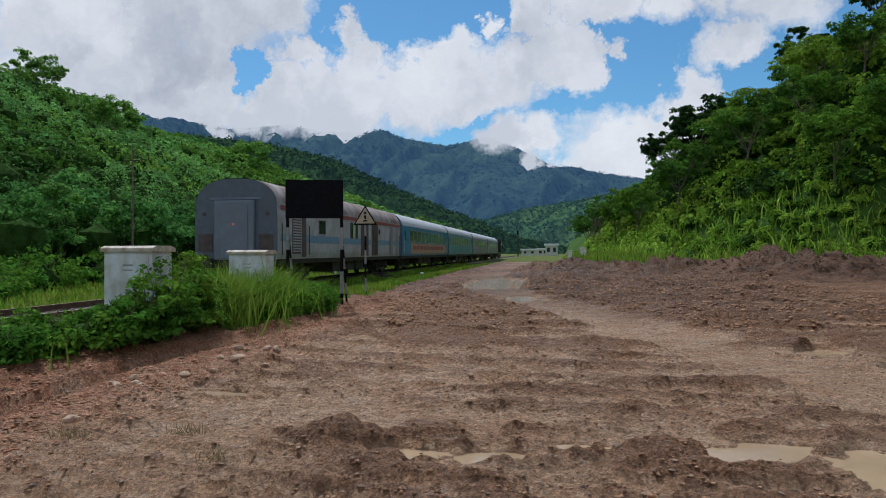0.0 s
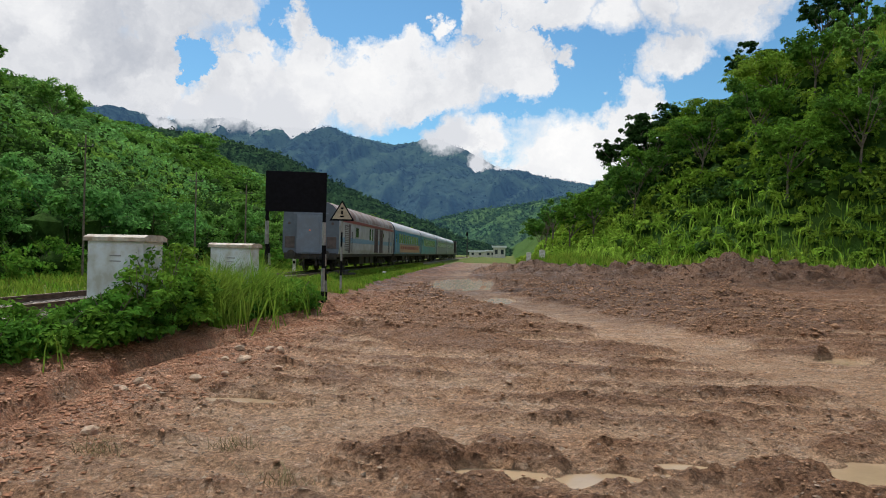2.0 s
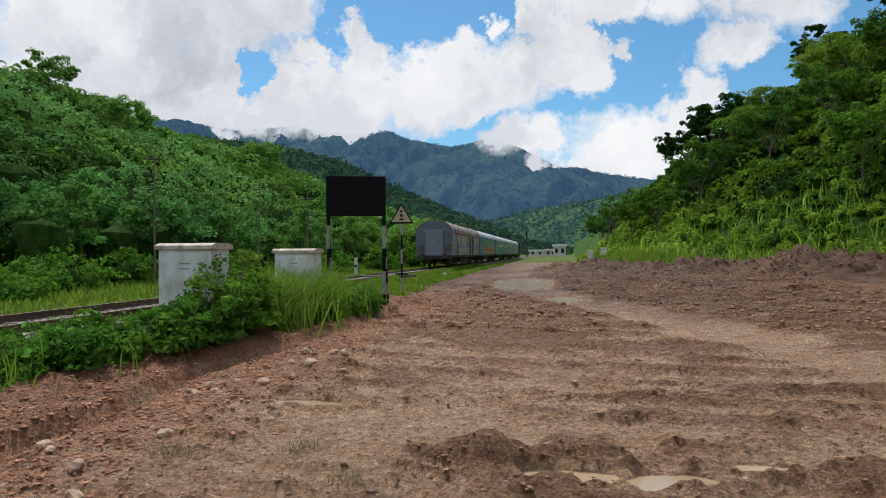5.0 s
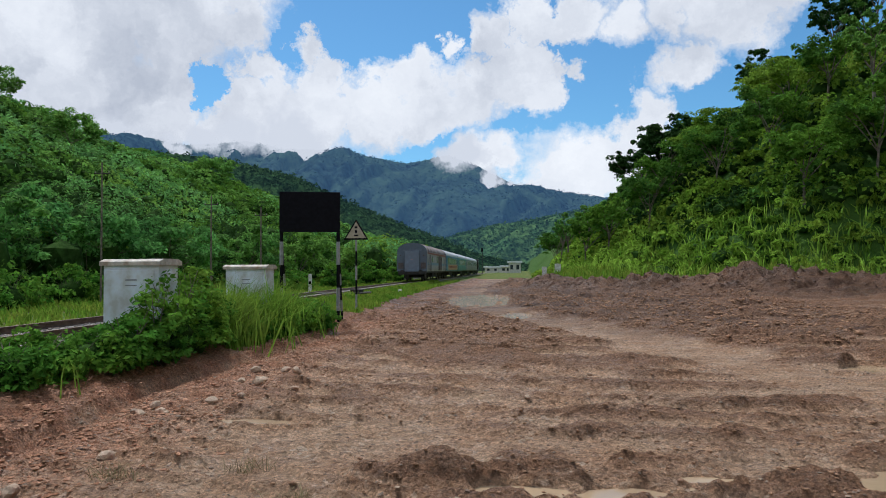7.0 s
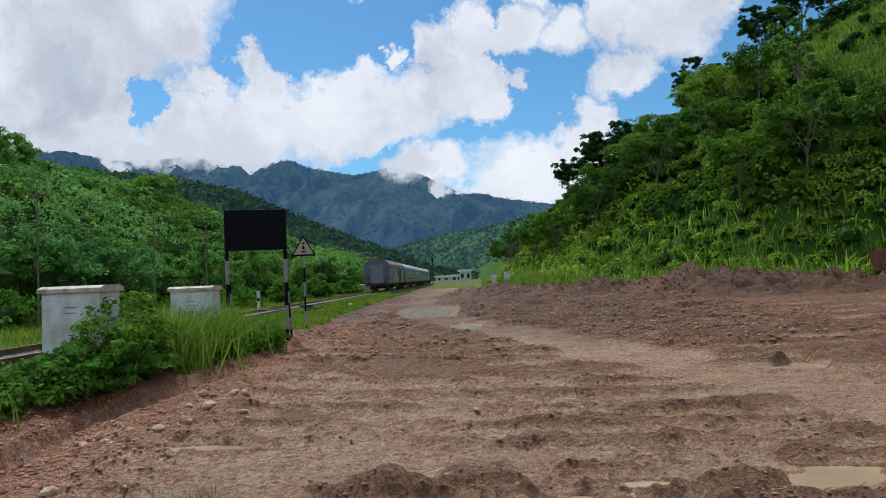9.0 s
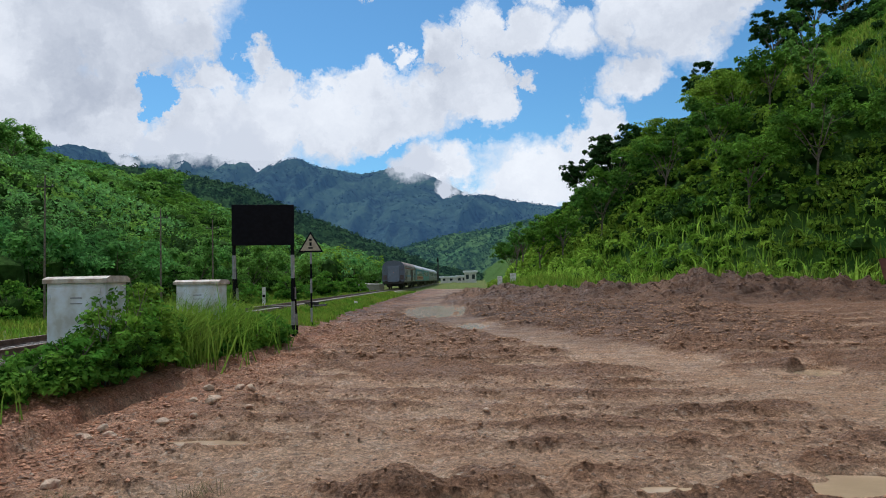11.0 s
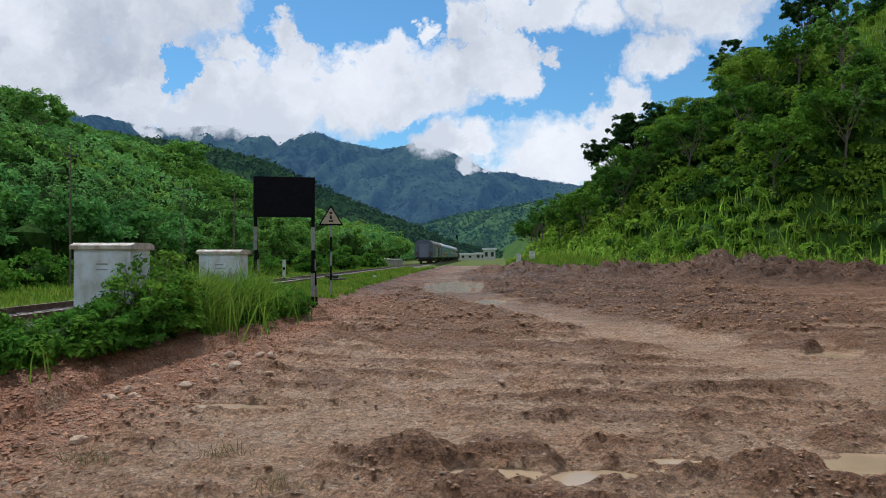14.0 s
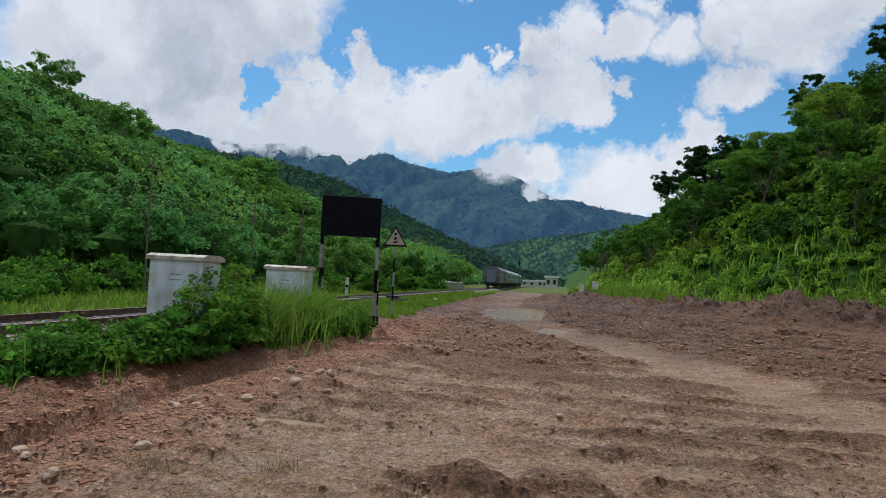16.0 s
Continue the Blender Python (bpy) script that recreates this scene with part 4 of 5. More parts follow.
def coach_base(name, label, length, side_mat, roof_mat, end_mat, m):
    car = thing(name, m, label, "rail coach", "coaches of the train")
    pts = section()
    part("body", shell(0.02, length - 0.02, pts), side_mat, car)
    roof = [(x + 0.012, z + 0.012) for x, z in pts if z > EAVE_Z - 0.02]
    part("roof", shell(-0.02, length + 0.02, roof, close=False), roof_mat, car, smooth=True)
    for y, d in ((0.02, -1), (length - 0.02, 1)):
        e = part("end_wall", shell(min(y, y + d * 0.05), max(y, y + d * 0.05), [(x - 0.01, z) for x, z in pts]), end_mat, car)
        g0, g1 = sorted((y + d * 0.05, y + d * 0.24))
        part("gangway", box(-0.78, 0.78, g0, g1, BODY_Z0 - 0.02, 3.25, 0.05), DOOR_GREY, e)
        g2, g3 = sorted((y + d * 0.24, y + d * 0.27))
        part("gangway_door", box(-0.55, 0.55, g2, g3, BODY_Z0 + 0.05, 3.05, 0.02), DOOR_GREY, e)
        for s in (-1, 1):
            b0, b1 = sorted((y, y + d * 0.55))
            bm = rod((s * 0.98, b0, 1.0), (s * 0.98, b1, 1.0), 0.1, n=12)
            rod((s * 0.98, y + d * 0.52, 1.0), (s * 0.98, y + d * 0.58, 1.0), 0.24, n=16, bm=bm)
            part("buffer", bm, DARK_METAL, car)
        part("headstock", box(-1.5, 1.5, min(y, y + d * 0.12), max(y, y + d * 0.12), 0.72, 1.08, 0.02), DARK_METAL, car)
        part("coupler", rod((0, y + d * 0.1, 0.95), (0, y + d * 0.55, 0.9), 0.06), DARK_METAL, car)
        for s in (-0.35, 0.35):
            part("brake_hose", rod((s, y + d * 0.14, 0.85), (s, y + d * 0.2, 0.35), 0.035), DARK_METAL, car)
    part("sole_bar", box(-1.52, 1.52, 0.1, length - 0.1, 0.86, 1.06, 0.02), DARK_METAL, car)
    for a, b in ((0.36, 0.44), (0.47, 0.53), (0.55, 0.62)):
        part("underfloor_box", box(-1.3, 1.3, length * a, length * b, 0.38, 0.88, 0.03), DARK_METAL, car)
    bogie(car, 3.3), bogie(car, length - 3.3)
    for k in range(7):
        y = length * (k + 0.5) / 7
        part("roof_vent", rod((0, y, ROOF_Z - 0.02), (0, y, ROOF_Z + 0.07), 0.2, 0.15, n=12), roof_mat, car)
    return car


VAN_L, CAR_L, GAP = 21.6, 21.7, 0.75


def generator_van(m):
    car = coach_base("brake_van", "weathered grey-white luggage and generator van with rust-stained roof", VAN_L, SIDE_WHITE, ROOF_RUST, END_GREY, m)
    for s in (-1, 1):
        side_panel(car, "cantrail_stripe", s, 0.3, VAN_L - 0.3, 2.92, 3.1, STRIPE_RED, 0.010, "faded red band under the roof")
        side_panel(car, "waist_stripe", s, 0.3, VAN_L - 0.3, 1.72, 2.02, STRIPE_BLUE, 0.010, "faded blue band along the waist")
        louver = side_panel(car, "louver", s, 1.5, 2.5, 1.25, 2.75, DOOR_DARK, 0.014, "louvered air intake")
        for k in range(13):
            z = 1.32 + k * 0.108
            x = s * (CAR_W / 2 + 0.03)
            part("slat", box(x - 0.02, x + 0.02, 1.56, 2.44, z, z + 0.055, 0.008), SIDE_WHITE, louver)
        side_panel(car, "door", s, 2.6, 3.1, 1.12, 2.85, DOOR_DARK, 0.015, "dark narrow service door")
        for y0, y1, z0, z1 in ((4.7, 5.7, 2.05, 2.75), (9.6, 10.2, 1.95, 2.85), (10.6, 11.1, 1.95, 2.85), (15.6, 16.0, 2.3, 2.7)):
            window(car, s, y0, y1, z0, z1, SIDE_GREY)
        for y0, y1 in ((11.7, 13.2), (14.0, 15.4)):
            d = side_panel(car, "sliding_door", s, y0, y1, 1.12, 2.9, DOOR_DARK, 0.03, "dark sliding luggage door")
            for k in range(1, 4):
                yy = y0 + (y1 - y0) * k / 4
                x = s * (CAR_W / 2 + 0.04)
                part("rib", box(x - 0.015, x + 0.015, yy - 0.03, yy + 0.03, 1.2, 2.82, 0.006), DOOR_DARK, d)
        for y0 in (18.6, 20.3):
            side_panel(car, "end_door", s, y0, y0 + 0.75, 1.1, 2.95, SIDE_GREY, 0.014)
        for y0 in (0.35, 3.4, 18.4, 21.2):
            x = s * (CAR_W / 2 + 0.05)
            part("handrail", rod((x, y0, 1.2), (x, y0, 2.4), 0.018), DARK_METAL, car)
    for s in (-1, 1):
        part("corner_panel", box(s * 1.2 - 0.28, s * 1.2 + 0.28, -0.055, -0.03, 1.35, 2.0, 0.01), DOOR_DARK, car, "dark end window hatch")
    part("end_rail", box(-1.0, 1.0, -0.075, -0.03, 3.28, 3.36, 0.01), DOOR_GREY, car)
    part("tail_lamp", rod((0.0, -0.275, 2.35), (0.0, -0.245, 2.35), 0.045, n=14), TAIL_LAMP, car, "unlit red tail lamp with a faint glow added")
    for s in (-1, 1):
        part("marker_lamp", rod((s * 1.25, -0.06, 2.75), (s * 1.25, -0.03, 2.75), 0.08, n=14), DOOR_DARK, car)
        for k in range(2):
            part("hose", rod((s * (0.35 + 0.15 * k), -0.2, 0.9), (s * (0.45 + 0.2 * k), -0.25, 0.35), 0.025), DARK_METAL, car)
    return car


def passenger_coach(m, side_mat, label, band=None, windows=True):
    car = coach_base("coach", label, CAR_L, side_mat, ROOF_SILVER, END_GREY, m)
    for s in (-1, 1):
        if band:
            b = side_panel(car, "band", s, 3.2, CAR_L - 1.6, 1.2, 1.95, band, 0.010, "cream and red painted band")
            x = s * (CAR_W / 2 + 0.016)
            rnd = random.Random(3)
            y = 3.8
            while y < CAR_L - 3:
                w = rnd.uniform(0.3, 0.8)
                part("lettering_bar", box(x - 0.006, x + 0.006, y, y + w, 1.5, 1.78), STRIPE_RED, b)
                y += w + rnd.uniform(0.12, 0.4)
        if windows:
            y = 2.6
            while y < CAR_L - 3.2:
                window(car, s, y, y + 1.25, 2.0, 2.92, SIDE_WHITE)
                y += 1.62
        for y0 in (0.6, CAR_L - 1.4):
            d = side_panel(car, "door", s, y0, y0 + 0.8, 1.1, 3.0, side_mat, 0.016)
            x = s * (CAR_W / 2 + 0.016)
            part("door_window", box(min(x, x + s * 0.008), max(x, x + s * 0.008), y0 + 0.2, y0 + 0.6, 2.1, 2.8), GLASS, d)
            part("handrail", rod((s * (CAR_W / 2 + 0.05), y0 - 0.12, 1.2), (s * (CAR_W / 2 + 0.05), y0 - 0.12, 2.4), 0.018), WHITE, car)
    return car


def locomotive(m):
    car = thing("locomotive", m, "dark diesel locomotive at the head of the train", "locomotive", "coaches of the train")
    part("frame", box(-1.45, 1.45, 0, 16.5, 0.9, 1.3, 0.03), DARK_METAL, car)
    part("long_hood", box(-0.95, 0.95, 0.9, 10.5, 1.3, 3.7, 0.18), DARK_METAL, car)
    part("cab", box(-1.45, 1.45, 10.6, 13.2, 1.3, 4.0, 0.15), DARK_METAL, car)
    part("short_hood", box(-0.95, 0.95, 13.25, 15.8, 1.3, 3.2, 0.15), DARK_METAL, car)
    part("fuel_tank", box(-1.2, 1.2, 6.2, 10.0, 0.3, 0.9, 0.1), DARK_METAL, car)
    for s in (-1, 1):
        part("cab_window", box(s * 1.46 - 0.01, s * 1.46 + 0.01, 11.1, 12.6, 2.7, 3.4, 0.005), GLASS, car)
    bogie(car, 3.0), bogie(car, 13.2)
    return car


def train_pose(y):
    return pose(TRACK_X, y, RAIL_Z)


TRAIN, offset = [], 0.0
TRAIN.append((generator_van(train_pose(25.4)), 0.0))
offset = VAN_L + GAP
TRAIN.append((passenger_coach(train_pose(25.4 + offset), SIDE_BLUE, "bright blue passenger coach with cream painted band", BAND_CREAM), offset))
for mat, label in ((SIDE_TEAL, "dusty teal passenger coach with silver roof"), (SIDE_GREY, "pale grey passenger coach with silver roof"), (SIDE_GREY, "pale grey passenger coach with silver roof")):
    offset += CAR_L + GAP
    TRAIN.append((passenger_coach(train_pose(25.4 + offset), mat, label), offset))
offset += CAR_L + GAP
TRAIN.append((locomotive(train_pose(25.4 + offset)), offset))


# ---- trackside things ----
def location_box(m, w, d, h, label):
    box_ = thing("relay_cabinet", m, label, "cabinet", "relay cabinets by the track")
    part("plinth", box(-0.02, w + 0.02, -0.02, d + 0.02, -0.25, 0.12, 0.01), CONCRETE, box_)
    part("body", box(0, w, 0, d, 0.1, h - 0.10, 0.012), CAB_WHITE, box_)
    for k in range(1):
        x0, x1 = 0.05, w - 0.07
        dr = part("door", box(x0, x1, -0.018, 0.002, 0.2, h - 0.17, 0.006), CAB_WHITE, box_)
        xc = x1 - 0.05 if k == 0 else x0 + 0.05
        part("handle", box(xc - 0.012, xc + 0.012, -0.04, -0.018, h * 0.55, h * 0.55 + 0.10, 0.004), CAB_LID, dr)
        for q in (0.3, h - 0.35):
            part("hinge", box(x0 if k == 0 else x1 - 0.03, x0 + 0.03 if k == 0 else x1, -0.03, -0.018, q, q + 0.09, 0.003), CAB_WHITE, dr)
    part("side_panel", box(w, w + 0.008, 0.06, d - 0.06, 0.2, h - 0.2, 0.003), CAB_WHITE, box_)
    part("number_plate", box(w * 0.42, w * 0.62, -0.024, -0.018, h - 0.33, h - 0.31), SIDE_GREY, box_)
    part("number_plate", box(w * 0.42, w * 0.62, -0.024, -0.018, h - 0.41, h - 0.395), SIDE_GREY, box_)
    bm = bmesh.new()
    o = 0.045
    prof = [(-o, h - 0.10), (-o, h - 0.04), (0.06, h), (d - 0.06, h), (d + o, h - 0.04), (d + o, h - 0.10)]
    rings = [[bm.verts.new((x, y, z)) for y, z in prof] for x in (-o, w + o)]
    for i in range(len(prof)):
        j = (i + 1) % len(prof)
        bm.faces.new((rings[0][i], rings[0][j], rings[1][j], rings[1][i]))
    bm.faces.new(rings[0]), bm.faces.new(rings[1])
    part("lid", bm, CAB_LID, box_, "weathered sloping lid with rust stains")
    return box_


location_box(pose(-7.41, 10.92, 0.22, 0, 0, -7), 0.95, 0.50, 1.52, "white steel relay cabinet with rust-stained lid")
location_box(pose(-7.33, 15.42, 0.22, 0, 0, -6), 0.93, 0.42, 1.46, "smaller white steel relay cabinet in tall grass")


def banded_post(parent, x, y, z0, z1, r, lean=0.0, square=True):
    p = part("post", rod((x, y, z0), (x + lean, y, z1), r, n=4 if square else 12), BLACK, parent)
    n = 6
    for k in range(1, n, 2):
        a, b = z0 + (z1 - z0) * k / n, z0 + (z1 - z0) * (k + 1) / n
        f = lambda z: x + lean * (z - z0) / (z1 - z0)
        part("white_band", rod((f(a), y, a), (f(b), y, b), r + 0.006, n=4 if square else 12), FADED_WHITE, p)
    return p


def name_board():
    th = math.degrees(math.atan2(0.37, 1.51))
    b = thing("station_board", pose(-7.25, 18.82, 0.15, 0, 0, th), "blank black trackside board on black and white banded posts", "sign board")
    part("panel", box(-0.02, 1.57, -0.025, 0.015, 2.42, 3.49, 0.006), BLACK, b)
    for z in (2.6, 3.3):
        part("batten", box(0.0, 1.55, 0.015, 0.05, z, z + 0.06, 0.004), BLACK, b)
    for x, lean in ((0.03, 0.0), (1.52, 0.0)):
        banded_post(b, x, 0.06, -0.3, 3.4, 0.045)
        br = part("brace", rod((x + 0.12, 0.75, -0.2), (x, 0.1, 2.2), 0.03, n=4), BLACK, b)
        for k in (0.2, 0.5):
            a, c = Vector((x + 0.12, 0.75, -0.2)), Vector((x, 0.1, 2.2))
            part("white_band", rod(a.lerp(c, k), a.lerp(c, k + 0.13), 0.034, n=4), FADED_WHITE, br)


name_board()


def warning_sign():
    s = thing("warning_sign", pose(-6.25, 23.55, 0.1, 0, 0, 4), "triangular black-bordered crossing warning sign on a post", "warning sign")
    banded_post(s, 0, 0.03, -0.3, 2.55, 0.03, square=False)

    def tri(w, h, z0, y0, y1, name, mat, parent):
        bm = bmesh.new()
        f = [bm.verts.new(p) for p in ((-w / 2, y0, z0), (w / 2, y0, z0), (0, y0, z0 + h))]
        r = [bm.verts.new((v.co.x, y1, v.co.z)) for v in f]
        bm.faces.new(f), bm.faces.new(r)
        for i in range(3):
            bm.faces.new((f[i], f[(i + 1) % 3], r[(i + 1) % 3], r[i]))
        return part(name, bm, mat, parent)

    plate = tri(0.82, 0.68, 2.45, -0.012, 0.0, "plate", BLACK, s)
    tri(0.66, 0.54, 2.505, -0.018, -0.012, "face", SIGN_FACE, plate)
    for x, z, w, h in ((0, 2.83, 0.09, 0.06), (0, 2.66, 0.07, 0.12), (0, 2.57, 0.14, 0.05)):
        part("symbol_bar", box(x - w / 2, x + w / 2, -0.023, -0.018, z, z + h), BLACK, plate)


warning_sign()


def marker_post(x, y, h, label):
    p = thing("marker_post", pose(x, y, 0.1), label, "marker post")
    part("stone", box(-0.11, 0.11, -0.06, 0.06, -0.2, h, 0.03), WHITE, p)
    part("dark_band", box(-0.085, 0.085, -0.068, -0.06, h * 0.45, h * 0.6), BLACK, p)


marker_post(-14.4, 46.5, 1.2, "small white concrete railway marker post in grass")
marker_post(-8.0, 44.0, 0.25, "low white peg in the grass verge")


def point_rods():
    """Worn rods and a low box that work the points."""
    p = thing("point_machine", pose(TRACK_X, 40.5, RAIL_Z - 0.14), "rusty point rods and low box across the rails", "point machine")
    part("housing", box(1.35, 2.0, -0.35, 0.35, 0.0, 0.24, 0.03), DARK_METAL, p)
    part("lid", box(1.33, 2.02, -0.37, 0.37, 0.24, 0.28, 0.01), DARK_METAL, p)
    for y, x0, x1 in ((-0.5, -1.6, 1.4), (0.0, -1.2, 1.4), (0.45, -1.5, 2.4), (-1.2, 0.9, 2.7)):
        part("rod", rod((x0, y, 0.06), (x1, y + 0.15, 0.10), 0.035, n=6), DARK_METAL, p)


point_rods()


def signal_mast():
    m = thing("signal_mast", pose(-10.2, 226, 0.1), "slim dark signal mast down the line", "signal mast")
    part("shaft", rod((0, 0, -0.5), (0, 0, 8.6), 0.12, 0.08, n=8), DARK_METAL, m)
    part("signal_head", box(-0.3, 0.3, -0.15, 0.15, 7.0, 8.2, 0.05), BLACK, m)
    part("ladder", box(0.18, 0.3, -0.03, 0.03, 0, 7.0, 0.01), DARK_METAL, m)


signal_mast()


def pole(x, y, h, label="slim grey utility pole in front of the wooded slope"):
    z = float(height(np.array(x), np.array(y)))
    p = thing("utility_pole", pose(x, y, z), label, "utility pole", "poles beyond the track")
    part("shaft", rod((0, 0, -0.5), (0, 0, h), 0.06, 0.035, n=10), BARK, p)
    part("crossarm", box(-0.4, 0.4, -0.03, 0.03, h - 0.55, h - 0.5, 0.008), DARK_METAL, p)
    for k in (-0.35, 0.35):
        part("insulator", rod((k, 0, h - 0.5), (k, 0, h - 0.40), 0.025, 0.015), CONCRETE, p)


for az, dist, top in ((-31.1, 38, 7.8), (-23.5, 42, 5.7), (-19.8, 46, 4.9)):
    x, y = -1.2 + dist * math.sin(radians(az)), 0.5 + dist * math.cos(radians(az))
    z = float(height(np.array(x), np.array(y)))
    pole(x, y, 1.6 + dist * math.tan(radians(top)) - z)


def rusty_panel():
    """A rust-brown sheet board leaning back on two legs, on the heap."""
    z = float(height(np.array(22.6), np.array(39.6)))
    s = thing("rusty_board", pose(22.3, 39.6, z, 0, 0, -12), "blank rust-brown sheet board on two legs", "board")
    bm = box(-0.9, 0.9, -0.02, 0.02, 0.55, 1.75, 0.008)
    bmesh.ops.rotate(bm, cent=(0, 0, 0.5), matrix=Euler((radians(-14), radians(-8), 0)).to_matrix(), verts=bm.verts)
    part("sheet", bm, RUST, s)
    for x in (-0.55, 0.7):
        part("leg", rod((x + 0.35, -0.35, -0.4), (x, 0.08, 0.9), 0.035, n=6), DARK_METAL, s)


rusty_panel()


def loading_ramp():
    z = float(height(np.array(-16.5), np.array(112.0)))
    r = thing("loading_ramp", pose(-16.5, 112, z), "low pale concrete loading ramp beside the track", "ramp")
    bm = bmesh.new()
    v = [bm.verts.new(p) for p in ((-2.6, -3, -0.3), (2.0, -3, -0.3), (2.0, -3, 1.1), (-0.2, -3, 1.2), (-2.6, -3, 1.5), (-2.6, 3, -0.3), (2.0, 3, -0.3), (2.0, 3, 1.1), (-0.2, 3, 1.2), (-2.6, 3, 1.5))]
    bm.faces.new(v[:5]), bm.faces.new(v[5:])
    for i in range(5):
        j = (i + 1) % 5
        bm.faces.new((v[i], v[j], v[5 + j], v[5 + i]))
    part("slab", bm, CONCRETE, r)
    part("kerb", box(-2.65, 2.05, -3.1, -3.0, 1.0, 1.18, 0.02), WHITE, r)


loading_ramp()


def white_tablet(x, y, w, h):
    z = float(height(np.array(x), np.array(y)))
    p = thing("white_tablet", pose(x, y, z), "small white painted tablet at the foot of the hillside", "tablet", "white tablets by the hillside")
    h = h - z
    part("slab", box(-w / 2, w / 2, -0.08, 0.08, -0.4, h, 0.04), WHITE, p)
    part("foot", box(-w / 2 - 0.1, w / 2 + 0.1, -0.16, 0.16, -0.5, 0.12, 0.03), CONCRETE, p)


white_tablet(1.6, 60, 0.4, 1.75)
white_tablet(2.7, 60, 0.5, 2.0)


# ---- far station ----
def far_building(x, y, w, d, h, label, roof):
    z = float(height(np.array(x), np.array(y)))
    b = thing("station_building", pose(x, y, z), label, "building", "buildings down the line")
    part("wall", box(-w / 2, w / 2, -d / 2, d / 2, -0.5, h, 0.02), WHITE, b)
    part("roof", box(-w / 2 - 0.6, w / 2 + 0.6, -d / 2 - 0.6, d / 2 + 0.6, h, h + roof, 0.05), ROOF_SHEET, b)
    n = max(2, int(w / 3))
    for k in range(n):
        c = -w / 2 + (k + 0.5) * w / n
        win = part("window", box(c - 0.6, c + 0.6, -d / 2 - 0.05, -d / 2, h * 0.35, h * 0.8), DARK_METAL, b)
        part("pane", box(c - 0.5, c + 0.5, -d / 2 - 0.07, -d / 2 - 0.05, h * 0.38, h * 0.77), GLASS, win)


far_building(-6.5, 330, 13, 8, 2.2, "long low white station building with sheet roof", 0.7)
far_building(0.5, 300, 5, 6, 4.2, "small white two-storey cabin with sheet roof", 0.8)
far_building(-3.2, 310, 4, 5, 2.6, "low white station shed", 0.6)


# ---- stones and clods in the mud ----
def rough_ball(seed, squash=0.7):
    bm = bmesh.new()
    bmesh.ops.create_icosphere(bm, subdivisions=2, radius=1.0)
    r = random.Random(seed)
    off = Vector((r.uniform(0, 50), r.uniform(0, 50), r.uniform(0, 50)))
    for v in bm.verts:
        v.co *= 1 + 0.5 * noise.noise(v.co * 0.9 + off) + 0.22 * noise.noise(v.co * 2.3 + off)
        v.co.z *= squash
    return bm


def stone(x, y, r, seed):
    bm = rough_ball(seed)
    bmesh.ops.scale(bm, vec=(0.85 * r, 0.62 * r, 0.72 * r), verts=bm.verts)
    ob = part("stone", bm, STONE, smooth=False)
    ob.matrix_basis = pose(x, y, float(height(np.array(x), np.array(y))) + 0.4 * r, 0, 0, seed * 47 % 360)
    tagged(ob, "rough pale grey-brown stone lying in the mud", "stone", "stones in the mud")


for i, (x, y, r) in enumerate(((-4.44, 6.05, 0.10), (-4.56, 5.1, 0.09), (-4.33, 10.8, 0.11), (-4.56, 8.35, 0.08), (-4.89, 10.64, 0.10), (-5.1, 8.1, 0.08), (-4.22, 4.6, 0.08), (-3.92, 9.38, 0.06), (-4.55, 10.96, 0.1), (-4.22, 7.52, 0.085), (-4.45, 9.5, 0.09), (-4.55, 9.9, 0.10), (-4.75, 9.7, 0.07), (-5.0, 7.6, 0.07), (-4.85, 7.75, 0.08), (-5.1, 7.7, 0.06), (-5.2, 5.6, 0.09), (-5.35, 5.3, 0.08), (-5.0, 5.4, 0.06), (-4.6, 8.6, 0.06), (8.4, 30.6, 0.22), (-4.35, 8.7, 0.07), (-0.1, 10.6, 0.05), (1.7, 9.0, 0.06), (-1.0, 8.9, 0.05))):
    stone(x, y, r, i + 1)


def scatter(name, xs, ys, rs, mat, label, seed, sink=0.2):
    """Many small rough lumps on the ground as one mesh."""
    g = np.random.default_rng(seed)
    base = np.array([(1, 0, 0), (0, 1, 0), (-1, 0, 0), (0, -1, 0), (0.2, 0.1, 1), (0, 0, -1.0)])
    tri = np.array([(i, (i + 1) % 4, 4) for i in range(4)] + [((i + 1) % 4, i, 5) for i in range(4)])
    n, k = len(xs), len(base)
    v = base[None] * (1 + 0.7 * (g.random((n, k, 1)) - 0.5)) * rs[:, None, None]
    v = v * np.stack([1 + 0.6 * g.random(n), 0.6 + 0.5 * g.random(n), 0.3 + 0.35 * g.random(n)], -1)[:, None]
    a = g.random(n) * 6.283
    c, s = np.cos(a)[:, None], np.sin(a)[:, None]
    vx, vy = v[..., 0] * c - v[..., 1] * s, v[..., 0] * s + v[..., 1] * c
    z = height(xs, ys)
    v = np.stack([vx + xs[:, None], vy + ys[:, None], v[..., 2] + (z + rs * sink)[:, None]], -1)
    f = (tri[None] + (np.arange(n) * k)[:, None, None]).reshape(-1, 3)
    ob = link_mesh(name, v.reshape(-1, 3), f, mat, smooth=mat not in (STONE, RUBBLE))
    tagged(ob, label, name.replace("_", " "), kind="stuff")


def build_rubble():
    g = np.random.default_rng(11)
    n = 150000
    x, y = g.uniform(-6.2, 9, n), 3 + 25 * g.random(n) ** 1.7
    keep = height(x, y) > 0.045
    x, y = x[keep][:24000], y[keep][:24000]
